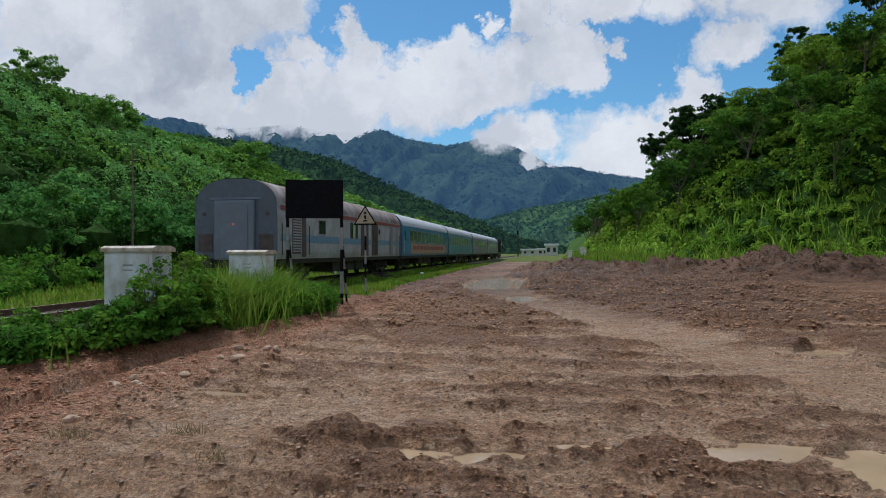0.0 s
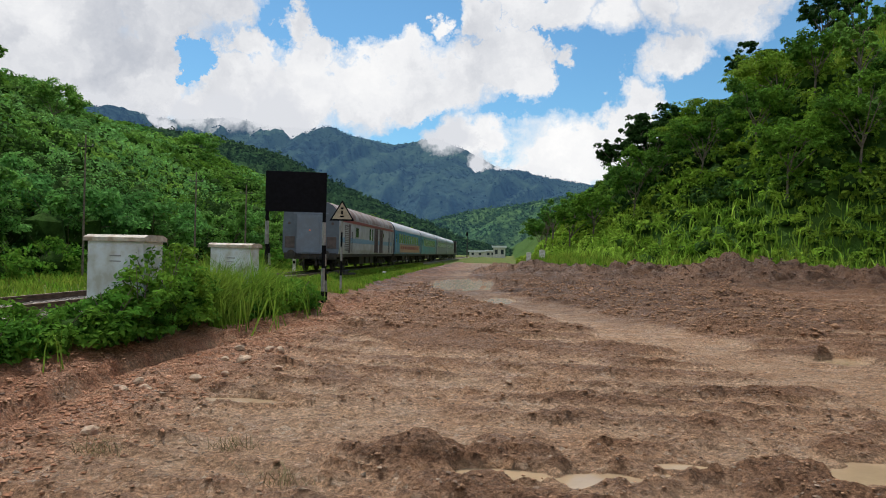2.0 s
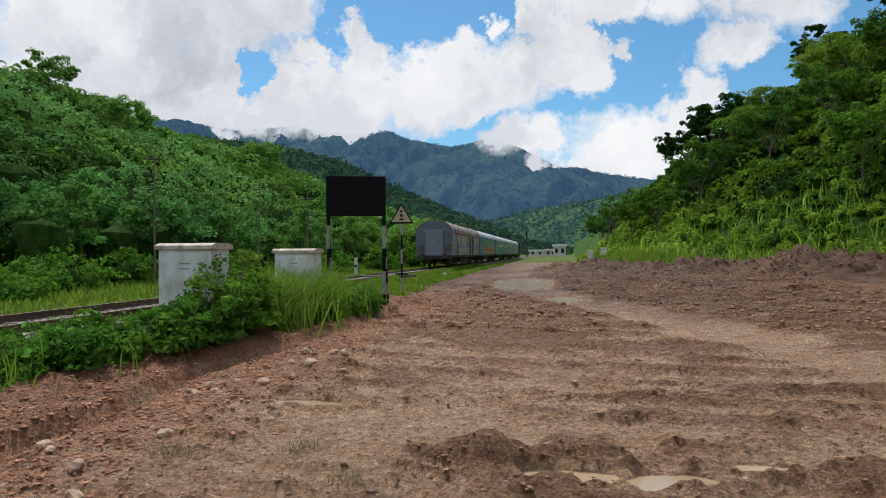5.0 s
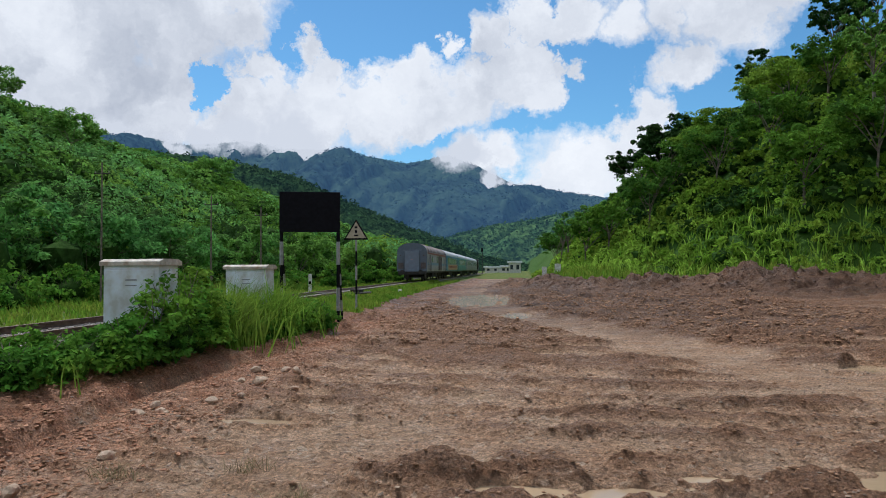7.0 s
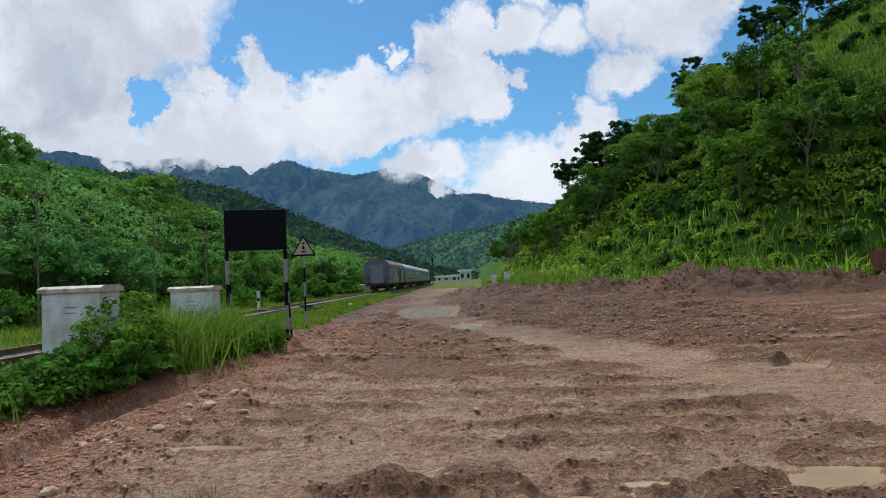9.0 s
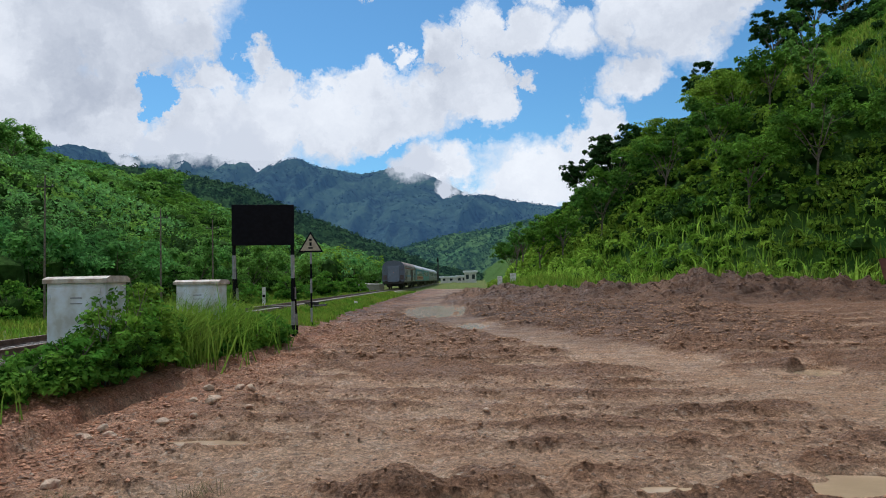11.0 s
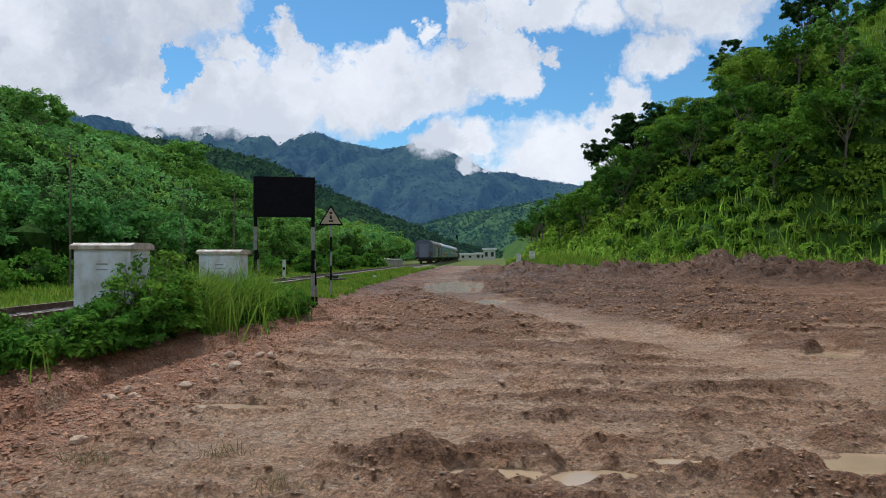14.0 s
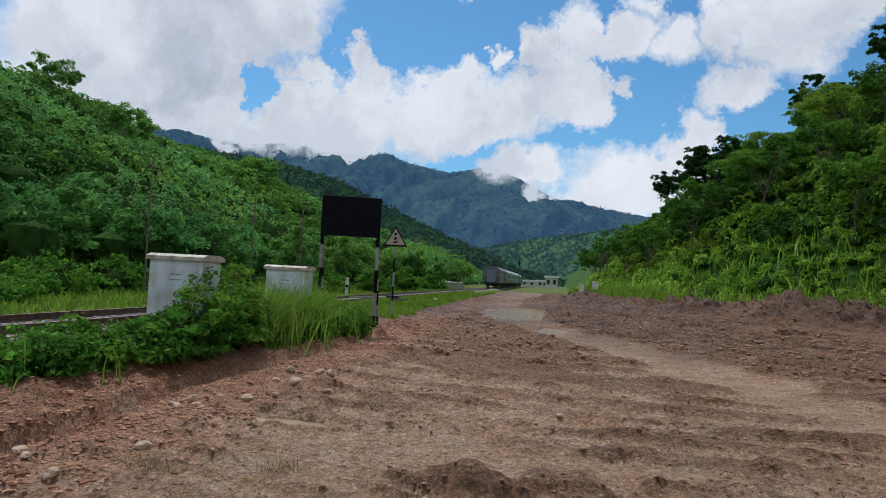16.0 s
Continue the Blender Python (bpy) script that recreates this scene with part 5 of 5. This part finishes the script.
    scatter("mud_clods", x, y, 0.007 + 0.021 * g.random(len(x)) ** 3, CLOD, "crumbled clods of red-brown earth", 12)
    n = 22000
    x, y = -5.2 + 0.6 * g.standard_normal(n) + 0.0 * n, 4 + 22 * g.random(n) ** 1.3
    x = x + 0.02 * (y - 8)
    scatter("bank_rubble", x, y, 0.006 + 0.026 * g.random(n) ** 4, RUBBLE, "broken red earth and rubble along the bank", 13)
    n = 22000
    x, y = g.uniform(-6, 8, n), 3.0 + 18 * g.random(n) ** 1.4
    scatter("pebbles", x, y, 0.006 + 0.020 * g.random(n) ** 4, STONE, "pale pebbles pressed into the mud", 14, 0.1)
    n = 5000
    x = g.uniform(-3, 24, n)
    y = np.interp(x, [-6, -2, 4, 10, 20, 40], [70, 55, 48, 43.5, 42, 38]) + 2.2 * g.standard_normal(n) - 1
    scatter("heap_clods", x, y, 0.02 + 0.09 * g.random(n) ** 5, WET_CLOD, "dark wet clods on the pushed-up heap", 15)
    n = 40000
    x, y = g.uniform(-6, 11, n), g.uniform(14, 40, n)
    keep = height(x, y) > 0.10
    scatter("churned_clods", x[keep][:9000], y[keep][:9000], 0.02 + 0.06 * g.random(min(9000, keep.sum())) ** 3, CLOD, "churned clods of wet red-brown earth", 17)
    n = 4500
    x, y = TRACK_X + g.uniform(-1.9, 2.0, n), 4 + 17 * g.random(n) ** 1.2
    keep = np.abs(np.abs(x - TRACK_X) - 0.84) > 0.1
    scatter("ballast", x[keep], y[keep], (0.025 + 0.03 * g.random(n))[keep], GRAVEL, "grey stone ballast round the sleepers", 16)


build_rubble()


# ---- plants ----
def clearing(x, y):
    """Open grass high on the right-hand hillside."""
    return (x > 30 + 3 * (fbm(x * 0.15, y * 0.15, 71) - 0.5)) & (x > 0.405 * y + 3 * (fbm(x * 0.2, y * 0.2, 73) - 0.5)) & (x < 47) & (y > 50)


def blades(name, xs, ys, hs, widths, mat, label, seed, bend=0.5, parent=None, ground=True):
    """Grass blades: tapered, bent strips."""
    g = np.random.default_rng(seed)
    n = len(xs)
    a, b = g.random(n) * 6.283, g.random(n) * 6.283
    z = height(xs, ys) - 0.02 if ground else np.zeros(n)
    side = np.stack([np.cos(a), np.sin(a), 0 * a], -1) * widths[:, None]
    lean = np.stack([np.cos(b), np.sin(b), 0 * b], -1) * (hs * bend * g.random(n))[:, None]
    p = np.stack([xs, ys, z], -1)
    up = np.array([0, 0, 1.0])
    mid, tip = p + lean * 0.3 + up * (hs * 0.55)[:, None], p + lean * 1.1 + up * (hs * (1 - 0.25 * bend * g.random(n)))[:, None]
    v = np.stack([p - side, p + side, mid + side * 0.7, mid - side * 0.7, tip], 1)
    i = np.arange(n)[:, None] * 5
    f = np.concatenate([i + [[0, 1, 2]], i + [[0, 2, 3]], i + [[3, 2, 4]]])
    ob = link_mesh(name, v.reshape(-1, 3), f, mat, parent)
    if label:
        tagged(ob, label, "grass", kind="stuff")
    return ob


def shrub(name, m, label, category, group, r, h, n, per, size, mat, seed, stems=7):
    s = thing(name, m, label, category, group)
    g = np.random.default_rng(seed)
    bm = bmesh.new()
    for k in range(stems):
        a = k / stems * 6.283 + g.random()
        tip = Vector((r * 0.6 * math.cos(a), r * 0.6 * math.sin(a), h * (0.6 + 0.3 * g.random())))
        mid = tip * 0.5 + Vector((0, 0, h * 0.12))
        rod((0.06 * math.cos(a), 0.06 * math.sin(a), -0.1), mid, 0.014, 0.01, 5, bm)
        rod(mid, tip, 0.01, 0.004, 5, bm)
    part("woody_base", bm, BARK, s)
    # a dark ball added inside, for the shade between the leaves
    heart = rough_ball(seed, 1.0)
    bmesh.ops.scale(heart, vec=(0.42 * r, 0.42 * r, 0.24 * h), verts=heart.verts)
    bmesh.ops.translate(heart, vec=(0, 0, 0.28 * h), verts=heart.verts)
    part("inner_foliage", heart, SHADE_CORE, s, smooth=True)
    a, q = g.random(n) * 6.283, np.sqrt(g.random(n))
    zz = h * (0.05 + 0.82 * g.random(n) * (1 - 0.55 * q**2))
    c = np.stack([r * q * np.cos(a), r * q * np.sin(a), zz], -1)
    v, f = leaf_cloud(c, np.full(n, 0.19 * r + 0.06) * (0.6 + 0.8 * g.random(n)), per, size, seed + 1)
    link_mesh("foliage", v, f, mat, s)
    return s


def build_bank_plants():
    spots = [(-7.0, 9.9, 0.5, 0.42), (-7.15, 8.9, 0.5, 0.55), (-6.75, 8.0, 0.5, 0.6), (-7.3, 7.2, 0.7, 0.6), (-7.4, 8.3, 0.6, 0.6), (-6.95, 8.7, 0.55, 0.6), (-6.75, 9.3, 0.6, 0.6), (-6.3, 10.4, 0.5, 1.0), (-6.3, 11.0, 0.6, 1.3), (-7.4, 9.4, 0.5, 0.4), (-7.5, 6.2, 0.6, 0.5), (-6.5, 12.4, 0.5, 1.15), (-6.75, 14.4, 0.45, 0.7), (-6.8, 18.0, 0.5, 0.6), (-7.0, 20.2, 0.5, 0.6), (-6.5, 16.3, 0.4, 0.5), (-7.3, 22.5, 0.5, 0.45), (-6.4, 9.8, 0.5, 0.75), (-7.0, 13.4, 0.5, 0.8), (-6.15, 15.3, 0.5, 0.55), (-6.0, 16.4, 0.5, 0.5), (-5.9, 17.5, 0.5, 0.45), (-6.2, 18.4, 0.5, 0.48), (-6.4, 19.3, 0.45, 0.4), (-6.3, 14.2, 0.5, 0.6)]
    for i, (x, y, r, h) in enumerate(spots):
        z = float(height(np.array(x), np.array(y)))
        shrub("shrub", pose(x, y, z - 0.03, 0, 0, i * 67), "dense green broad-leaved shrub on the railway bank", "shrub", "shrubs along the bank", r, 1.22 * h, 54, 40, 0.085, LEAF_NEAR, 100 + i)
    shrub("sapling", pose(-6.35, 11.9, 0.2), "yellow-green leafy sapling beside the relay cabinet", "sapling", "", 0.42, 1.62, 75, 34, 0.085, REED, 140)
    for i, (x, y, r, h) in enumerate(((-19.5, 22, 1.3, 1.2), (-21.5, 25, 1.6, 1.7), (-22, 28, 1.8, 2.2), (-23, 34, 1.8, 2.4), (-21, 40, 1.6, 2.0), (-17.5, 52, 1.6, 2.2), (-16.5, 62, 1.6, 2.6), (-16, 74, 1.8, 3.0), (-15.6, 90, 1.8, 3.2))):
        z = float(height(np.array(x), np.array(y)))
        shrub("bush", pose(x, y, z - 0.05, 0, 0, i * 53), "rounded green bush in the meadow across the railway", "bush", "bushes across the railway", r, h, 60, 36, 0.14 + 0.002 * y, LEAF_NEAR, 160 + i)
    g = np.random.default_rng(21)
    # tall reeds round the smaller cabinet
    n = 5600
    x, y = -6.75 + 0.42 * g.standard_normal(n), 12.8 + 5.0 * g.random(n) ** 1.15
    x = np.where(x < -7.3, x + 0.9, x)
    clump = fbm(x * 1.8, y * 1.8, 61)
    blades("tall_grass", x, y, (0.35 + 0.85 * g.random(n) + 1.3 * np.maximum(0, clump - 0.42)) * np.interp(y, [12.5, 14, 16.5, 18], [0.7, 1, 0.95, 0.4]), 0.010 + 0.008 * g.random(n), REED, "tall bright green grass along the bank", 22, 0.95)
    n = 260
    x, y = -7.0 + 0.35 * g.standard_normal(n), g.uniform(4.5, 9.0, n)
    blades("bank_grass", x, y, 0.25 + 0.4 * g.random(n), 0.007 + 0.006 * g.random(n), REED, "bright grass tufts in front of the shrubs", 27, 0.8)
    for i, (x, y) in enumerate(((-4.1, 5.55), (-3.2, 5.9), (-2.6, 5.2))):
        w = thing("dead_weed", pose(x, y, float(height(np.array(x), np.array(y)))), "uprooted dry straw-coloured weed in the mud", "weed", "dry weeds in the mud")
        blades("stalk_tuft", 0.10 * g.standard_normal(70), 0.06 * g.standard_normal(70), 0.06 + 0.12 * g.random(70), np.full(70, 0.003), STRAW, "", 28 + i, 2.5, w, False)
    n = 60000
    x, y = g.uniform(-9.35, -6.2, n), 4 + 80 * g.random(n) ** 1.3
    x = np.where((y > 19) & (g.random(n) < 0.3), g.uniform(-10.3, -9.2, n), x)
    ok = ~mud_mask(x, y)
    blades("verge_grass", x[ok], y[ok], (0.08 + 0.22 * g.random(n) ** 2)[ok], (0.008 + 0.0008 * y)[ok], GRASS, "rough green grass on the railway verge", 23)
    n = 42000
    x, y = g.uniform(-32, -13.6, n), 8 + 90 * g.random(n) ** 1.2
    ok = hills(x, y) < 1.0
    blades("meadow_grass", x[ok], y[ok], (0.10 + 0.28 * g.random(n))[ok], (0.014 + 0.001 * y)[ok], GRASS, "bright green meadow grass beyond the railway", 24)
    n = 26000
    x, y = g.uniform(-1, 26, n), g.uniform(43, 78, n)
    ok = (~mud_mask(x, y)) & (hills(x, y) < 2.5)
    blades("mound_grass", x[ok], y[ok], (0.3 + 0.6 * g.random(n))[ok], (0.03 + 0.03 * g.random(n))[ok], GRASS, "fresh green grass at the foot of the hillside", 25)
    n = 16000
    x, y = g.uniform(29, 48, n), g.uniform(50, 100, n)
    ok = clearing(x, y)
    blades("clearing_grass", x[ok], y[ok], (0.3 + 0.7 * g.random(n) ** 2)[ok], (0.05 + 0.06 * g.random(n))[ok], GRASS, "open grassy clearing high on the hillside", 29, 0.8)
    n = 5500
    y = g.uniform(20, 75, n)
    x = foot_right(y) - 3 + 10 * g.random(n) ** 1.4
    ok = ~mud_mask(x, y)
    blades("slope_grass", x[ok], y[ok], (0.5 + 1.3 * g.random(n) ** 2)[ok], (0.035 + 0.05 * g.random(n))[ok], CANE, "tall bright grass and cane on the lower hillside", 26, 0.8)


build_bank_plants()


def crowns(name, spots, per, size, mats, label, seed, lift=0.35, squash=0.85, core=0.52):
    """Billowing bushes and tree tops (x, y, radius): dark cores, added for inner shade, under shells of leaves in
    lobes.
    """
    g = np.random.default_rng(seed)
    spots = np.asarray(spots)
    n = len(spots)
    r = spots[:, 2]
    c = np.stack([spots[:, 0], spots[:, 1], height(spots[:, 0], spots[:, 1]) + lift * r], -1)
    bm = bmesh.new()
    bmesh.ops.create_icosphere(bm, subdivisions=1, radius=1.0)
    ball = np.array([v.co[:] for v in bm.verts])
    bm.verts.index_update()
    tri = np.array([[v.index for v in f.verts] for f in bm.faces])
    bm.free()
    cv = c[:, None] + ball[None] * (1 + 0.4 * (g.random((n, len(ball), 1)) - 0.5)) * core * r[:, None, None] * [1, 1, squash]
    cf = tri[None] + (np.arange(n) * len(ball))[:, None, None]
    lobes = g.standard_normal((n, 7, 3)) * [1, 1, 0.7] + [0, 0, 0.5]
    lobes /= np.linalg.norm(lobes, axis=-1, keepdims=True)
    d = g.standard_normal((n, per, 3))
    d[..., 2] = np.abs(d[..., 2]) - 0.35 * g.random((n, per))
    d /= np.linalg.norm(d, axis=-1, keepdims=True)
    bulge = np.max(np.einsum("nlk,npk->npl", lobes, d), axis=-1)[..., None] ** 6
    p = c[:, None] + d * (0.70 + 0.38 * bulge + 0.14 * g.random((n, per, 1))) * r[:, None, None] * [1, 1, squash]
    nrm = d + 0.5 * g.standard_normal((n, per, 3)) + [0, 0, 0.45]
    nrm /= np.linalg.norm(nrm, axis=-1, keepdims=True)
    t = np.cross(nrm, g.standard_normal((n, per, 3)))
    t /= np.linalg.norm(t, axis=-1, keepdims=True)
    b = np.cross(nrm, t)
    far = np.clip(np.hypot(c[:, 0], c[:, 1]) / 70, 0.6, 2.6)[:, None, None]
    s = size * far * (0.5 + g.random((n, per, 1)))
    drop = nrm * s * 0.25
    lv = np.stack([p - t * s * 0.5, p + b * s * 0.3, p + t * s * 0.5 - drop, p - b * s * 0.3], 2)
    i = len(ball) * n + np.arange(n * per)[:, None] * 4
    f = np.concatenate([cf.reshape(-1, 3), i + [[0, 1, 2]], i + [[0, 2, 3]]])
    kind = 1 + g.integers(0, len(mats), n)
    leafy = np.repeat(kind, per)
    ob = link_mesh(name, np.concatenate([cv.reshape(-1, 3), lv.reshape(-1, 3)]), f, None, mats=[SHADE_CORE, *mats], index=np.concatenate([np.zeros(n * len(tri), int), leafy, leafy]))
    tagged(ob, label, "undergrowth", kind="stuff")


def spread_out(x, y, r, gap):
    """Drops those that crowd an earlier one."""
    kept = np.zeros((0, 3))
    for p in np.stack([x, y, r], -1):
        if not len(kept) or np.all(np.hypot(kept[:, 0] - p[0], kept[:, 1] - p[1]) > gap * (kept[:, 2] + p[2])):
            kept = np.vstack([kept, p])
    return kept


def build_right_woods():
    g = np.random.default_rng(301)
    # scrub along the foot
    n = 3600
    y = 30 + 85 * g.random(n) ** 1.2
    x = foot_right(y) - 1.5 + 12 * g.random(n)
    foot = spread_out(x, y, 0.45 + 1.2 * g.random(n) ** 2, 0.55)
    foot = foot[~mud_mask(foot[:, 0], foot[:, 1])]
    crowns("lower_scrub", foot, 105, 0.34, [LEAF_SCRUB, LEAF_SCRUB, LEAF_HILL, CANE], "bright yellow-green scrub at the foot of the hillside", 39)
    # the slope above: bushes, then trees
    n = 8000
    y = 34 + 130 * g.random(n) ** 1.3
    reach = 6 + 62 * g.random(n) ** 1.2
    x = foot_right(y) + reach
    r = 0.8 + 1.0 * g.random(n) ** 1.5 + 0.010 * reach
    field = spread_out(x, y, r, 0.52)
    open_ = clearing(field[:, 0], field[:, 1])
    few = field[open_ & (g.random(len(field)) < 0.3)] * [1, 1, 0.45]
    field = np.vstack([field[~open_], few])
    # noise patches of darker leaf colours stand in for the slope's shadow zones
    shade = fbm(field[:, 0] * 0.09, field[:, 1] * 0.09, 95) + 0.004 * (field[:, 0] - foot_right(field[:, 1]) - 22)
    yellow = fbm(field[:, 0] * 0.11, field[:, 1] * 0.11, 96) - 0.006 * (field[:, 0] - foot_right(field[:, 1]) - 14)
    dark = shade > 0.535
    bright = (yellow > 0.54) & ~dark
    crowns("hillside_thicket", field[dark], 115, 0.44, [LEAF_DARK, LEAF_MID, LEAF_DARK], "thicket patches on the hillside with shade put into the leaf colour", 33, 0.6, 0.95)
    crowns("hillside_bushes", field[bright], 125, 0.38, [LEAF_SCRUB, LEAF_HILL], "sunlit yellow-green bushes on the hillside", 34, 0.5)
    crowns("hillside_clumps", field[~dark & ~bright], 120, 0.40, [LEAF_MID, LEAF_HILL, LEAF_MID], "billowing green clumps of bush on the hillside", 43, 0.55, 0.95)


def build_left_woods():
    g = np.random.default_rng(302)
    n = 16000
    y = 24 + 300 * g.random(n) ** 1.5
    x = -25 - 78 * g.random(n) ** 1.2
    field = spread_out(x, y, 0.55 + 0.75 * g.random(n) ** 2 + 0.002 * y, 0.5)
    field = field[hills(field[:, 0], field[:, 1]) > 0.3]
    dark = fbm(field[:, 0] * 0.045, field[:, 1] * 0.045, 97, 5) > 0.60
    crowns("left_woods", field[~dark], 48, 0.29, [LEAF_PALM, LEAF_LEFT, LEAF_PALM], "dense green plantation on the slope across the railway", 35, 0.4, 1.0)
    crowns("left_thicket", field[dark] * [1, 1, 1.2], 62, 0.32, [LEAF_LEFT, LEAF_MID], "dark wooded patches on the slope across the railway", 37, 0.6)
    # tall trees along the foot of the slope; dark leaf colours stand in for shade
    n = 420
    y = 30 + 100 * g.random(n)
    x = -24.5 - 6 * g.random(n)
    row = spread_out(x, y, 1.3 + 1.4 * g.random(n), 0.55)
    crowns("foot_woods", row, 170, 0.30, [LEAF_DARK, LEAF_MID], "trees along the foot of the slope with shade put into dark leaf colours", 38, 1.0, 1.2)
    # bright grove behind the line
    n = 160
    y = 95 + 75 * g.random(n)
    x = -19.5 - 7 * g.random(n) - 0.02 * (y - 95)
    grove = spread_out(x, y, 1.5 + 1.4 * g.random(n), 0.5)
    crowns("bright_grove", grove, 110, 0.34, [LEAF_PALM, LEAF_SCRUB], "bright leafy grove behind the railway", 40, 1.3, 1.3)


build_right_woods()
build_left_woods()


def tree(name, label, group, trunk_h, spread, crown_h, n, per, leaf, mat, seed, lean=0.1, flat=0.55, gaps=0.0):
    """Tapered trunk with limbs, and a crown of leaf clumps at the limbs' ends."""
    t = thing(name, Matrix(), label, "tree", group)
    r = random.Random(seed)
    bm = bmesh.new()
    fork = Vector((lean * trunk_h, 0, trunk_h))
    rod((0, 0, -0.5), fork * 0.5, 0.05 * trunk_h**0.75, 0.04 * trunk_h**0.75, 8, bm)
    rod(fork * 0.5, fork, 0.04 * trunk_h**0.75, 0.028 * trunk_h**0.75, 8, bm)
    tips = []
    for k in range(7):
        a = k * 0.9 + r.uniform(0, 0.6)
        reach = spread * r.uniform(0.4, 0.95)
        tip = fork + Vector((reach * math.cos(a), reach * math.sin(a), crown_h * r.uniform(0.25, 0.8)))
        mid = fork.lerp(tip, 0.5) + Vector((0, 0, -0.1 * crown_h))
        start = fork * r.uniform(0.65, 1.0)
        rod(start, mid, 0.014 * trunk_h**0.75 + 0.02, 0.012 * trunk_h**0.75 + 0.01, 6, bm)
        rod(mid, tip, 0.012 * trunk_h**0.75 + 0.01, 0.012, 6, bm)
        tips.append(tip)
        for q in range(3):
            b = a + r.uniform(-0.9, 0.9)
            tw = mid.lerp(tip, r.random()) + Vector((0.35 * spread * math.cos(b), 0.35 * spread * math.sin(b), crown_h * r.uniform(0.0, 0.35)))
            rod(mid.lerp(tip, r.uniform(0.2, 0.9)), tw, 0.03, 0.01, 5, bm)
            tips.append(tw)
    part("trunk", bm, BARK, t)
    g = np.random.default_rng(seed)
    base = np.array([p[:] for p in tips])
    c = base[g.integers(0, len(base), n)] + g.standard_normal((n, 3)) * np.array([0.16 * spread, 0.16 * spread, 0.10 * crown_h])
    v, f = leaf_cloud(c, (0.13 + 0.12 * g.random(n)) * spread * (1 - 0.35 * gaps), per, leaf, seed + 5, flat, 0.7)
    link_mesh("crown", v, f, mat, t)
    return t


def build_trees():
    def ground_at(x, y):
        return float(height(np.array(float(x)), np.array(float(y))))

    proto = {
        "umbrella": tree("spreading_tree", "tall spreading tree with feathery green crown", "trees on the hillside", 5.0, 3.8, 3.0, 90, 60, 0.28, LEAF_HILL, 201, 0.08, 0.4),
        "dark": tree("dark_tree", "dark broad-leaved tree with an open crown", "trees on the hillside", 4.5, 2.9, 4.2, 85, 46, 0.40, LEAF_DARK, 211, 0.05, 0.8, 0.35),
        "round": tree("leafy_tree", "bushy green hillside tree", "trees on the hillside", 3.0, 2.6, 3.4, 80, 60, 0.26, LEAF_MID, 221, 0.1, 0.9),
        "slim": tree("slim_tree", "slim young tree above the scrub", "trees on the hillside", 4.2, 1.5, 3.2, 34, 40, 0.36, LEAF_LEFT, 231, 0.12, 0.9),
    }
    r = random.Random(5)
    spots = [("dark", 16.2, 84, 0), ("dark", 17.8, 86, 80), ("dark", 14.6, 86, 160), ("umbrella", 26, 100, 10), ("umbrella", 23, 92, 60), ("umbrella", 21, 86, 200), ("dark", 33, 100, 40), ("umbrella", 19, 74, 100), ("umbrella", 26, 76, 20), ("round", 14, 72, 0), ("round", 12, 70, 50), ("round", 9, 76, 90), ("round", 7.5, 84, 140), ("slim", 8.0, 90, 0), ("slim", 6.5, 96, 70), ("slim", 6.0, 108, 20), ("round", 6, 118, 30), ("round", 7, 130, 60), ("umbrella", 30, 84, 77), ("umbrella", 25, 68, 120), ("dark", 40, 95, 10), ("dark", 45, 100, 110), ("dark", 42, 88, 200), ("dark", 48, 92, 20), ("round", 24, 52, 0), ("round", 28, 48, 60), ("slim", 26, 56, 100), ("slim", 28, 60, 190), ("round", 20, 54, 110), ("round", 26, 64, 70), ("round", 17, 66, 10), ("round", 21, 63, 200)]
    used = set()
    for kind, x, y, turn in spots:
        m = pose(x, y, ground_at(x, y) - (2.8 if kind == "umbrella" else 0.2), r.uniform(-4, 4), r.uniform(-4, 4), turn)
        if kind in used:
            copy_thing(proto[kind], m)
        else:
            proto[kind].matrix_basis = m
            used.add(kind)
    wood = tree("slope_tree", "broad green tree on the slope across the railway", "trees across the railway", 1.6, 3.0, 3.6, 90, 80, 0.28, LEAF_LEFT, 241, 0.06, 0.85)
    left = []
    for i in range(14):
        y = 30 + 200 * r.random() ** 1.3
        left.append((-28 - 60 * r.random() - 0.05 * y, y))
    left += [(-24, 60), (-23, 72), (-22, 86), (-25, 48), (-26, 40), (-21, 100), (-20, 120), (-19, 140), (-27, 33)]
    for i, (x, y) in enumerate(left):
        m = pose(x, y, ground_at(x, y) - 0.2, 0, 0, r.uniform(0, 360))
        if i:
            copy_thing(wood, m)
        else:
            wood.matrix_basis = m


build_trees()


# ---- what moves: the train draws away down the line ----
def motions():
    times = [0, 1, 2, 3, 4, 6.5, 9, 11.5, 13.5, 15, 16]
    rear = [25.35, 32.4, 39.9, 47.0, 54.6, 72.2, 89.0, 105.5, 117.5, 127.5, 133.8]
    fit = np.polyfit(times, rear, 3)
    for car, off in TRAIN:
        walk(car, [(t, train_pose(float(np.polyval(fit, t)) + off)) for t in np.arange(0, 16.01, 0.5)])
    for ws in WHEELSETS:
        y0, z0 = ws.location.y, ws.location.z
        rows = []
        for k in range(0, 201):
            t = k * 0.08
            spin = -math.degrees((np.polyval(fit, t) - np.polyval(fit, 0)) / 0.457)
            rows.append((t, pose(0, y0, z0, float(spin), 0, 0)))
        walk(ws, rows)


motions()
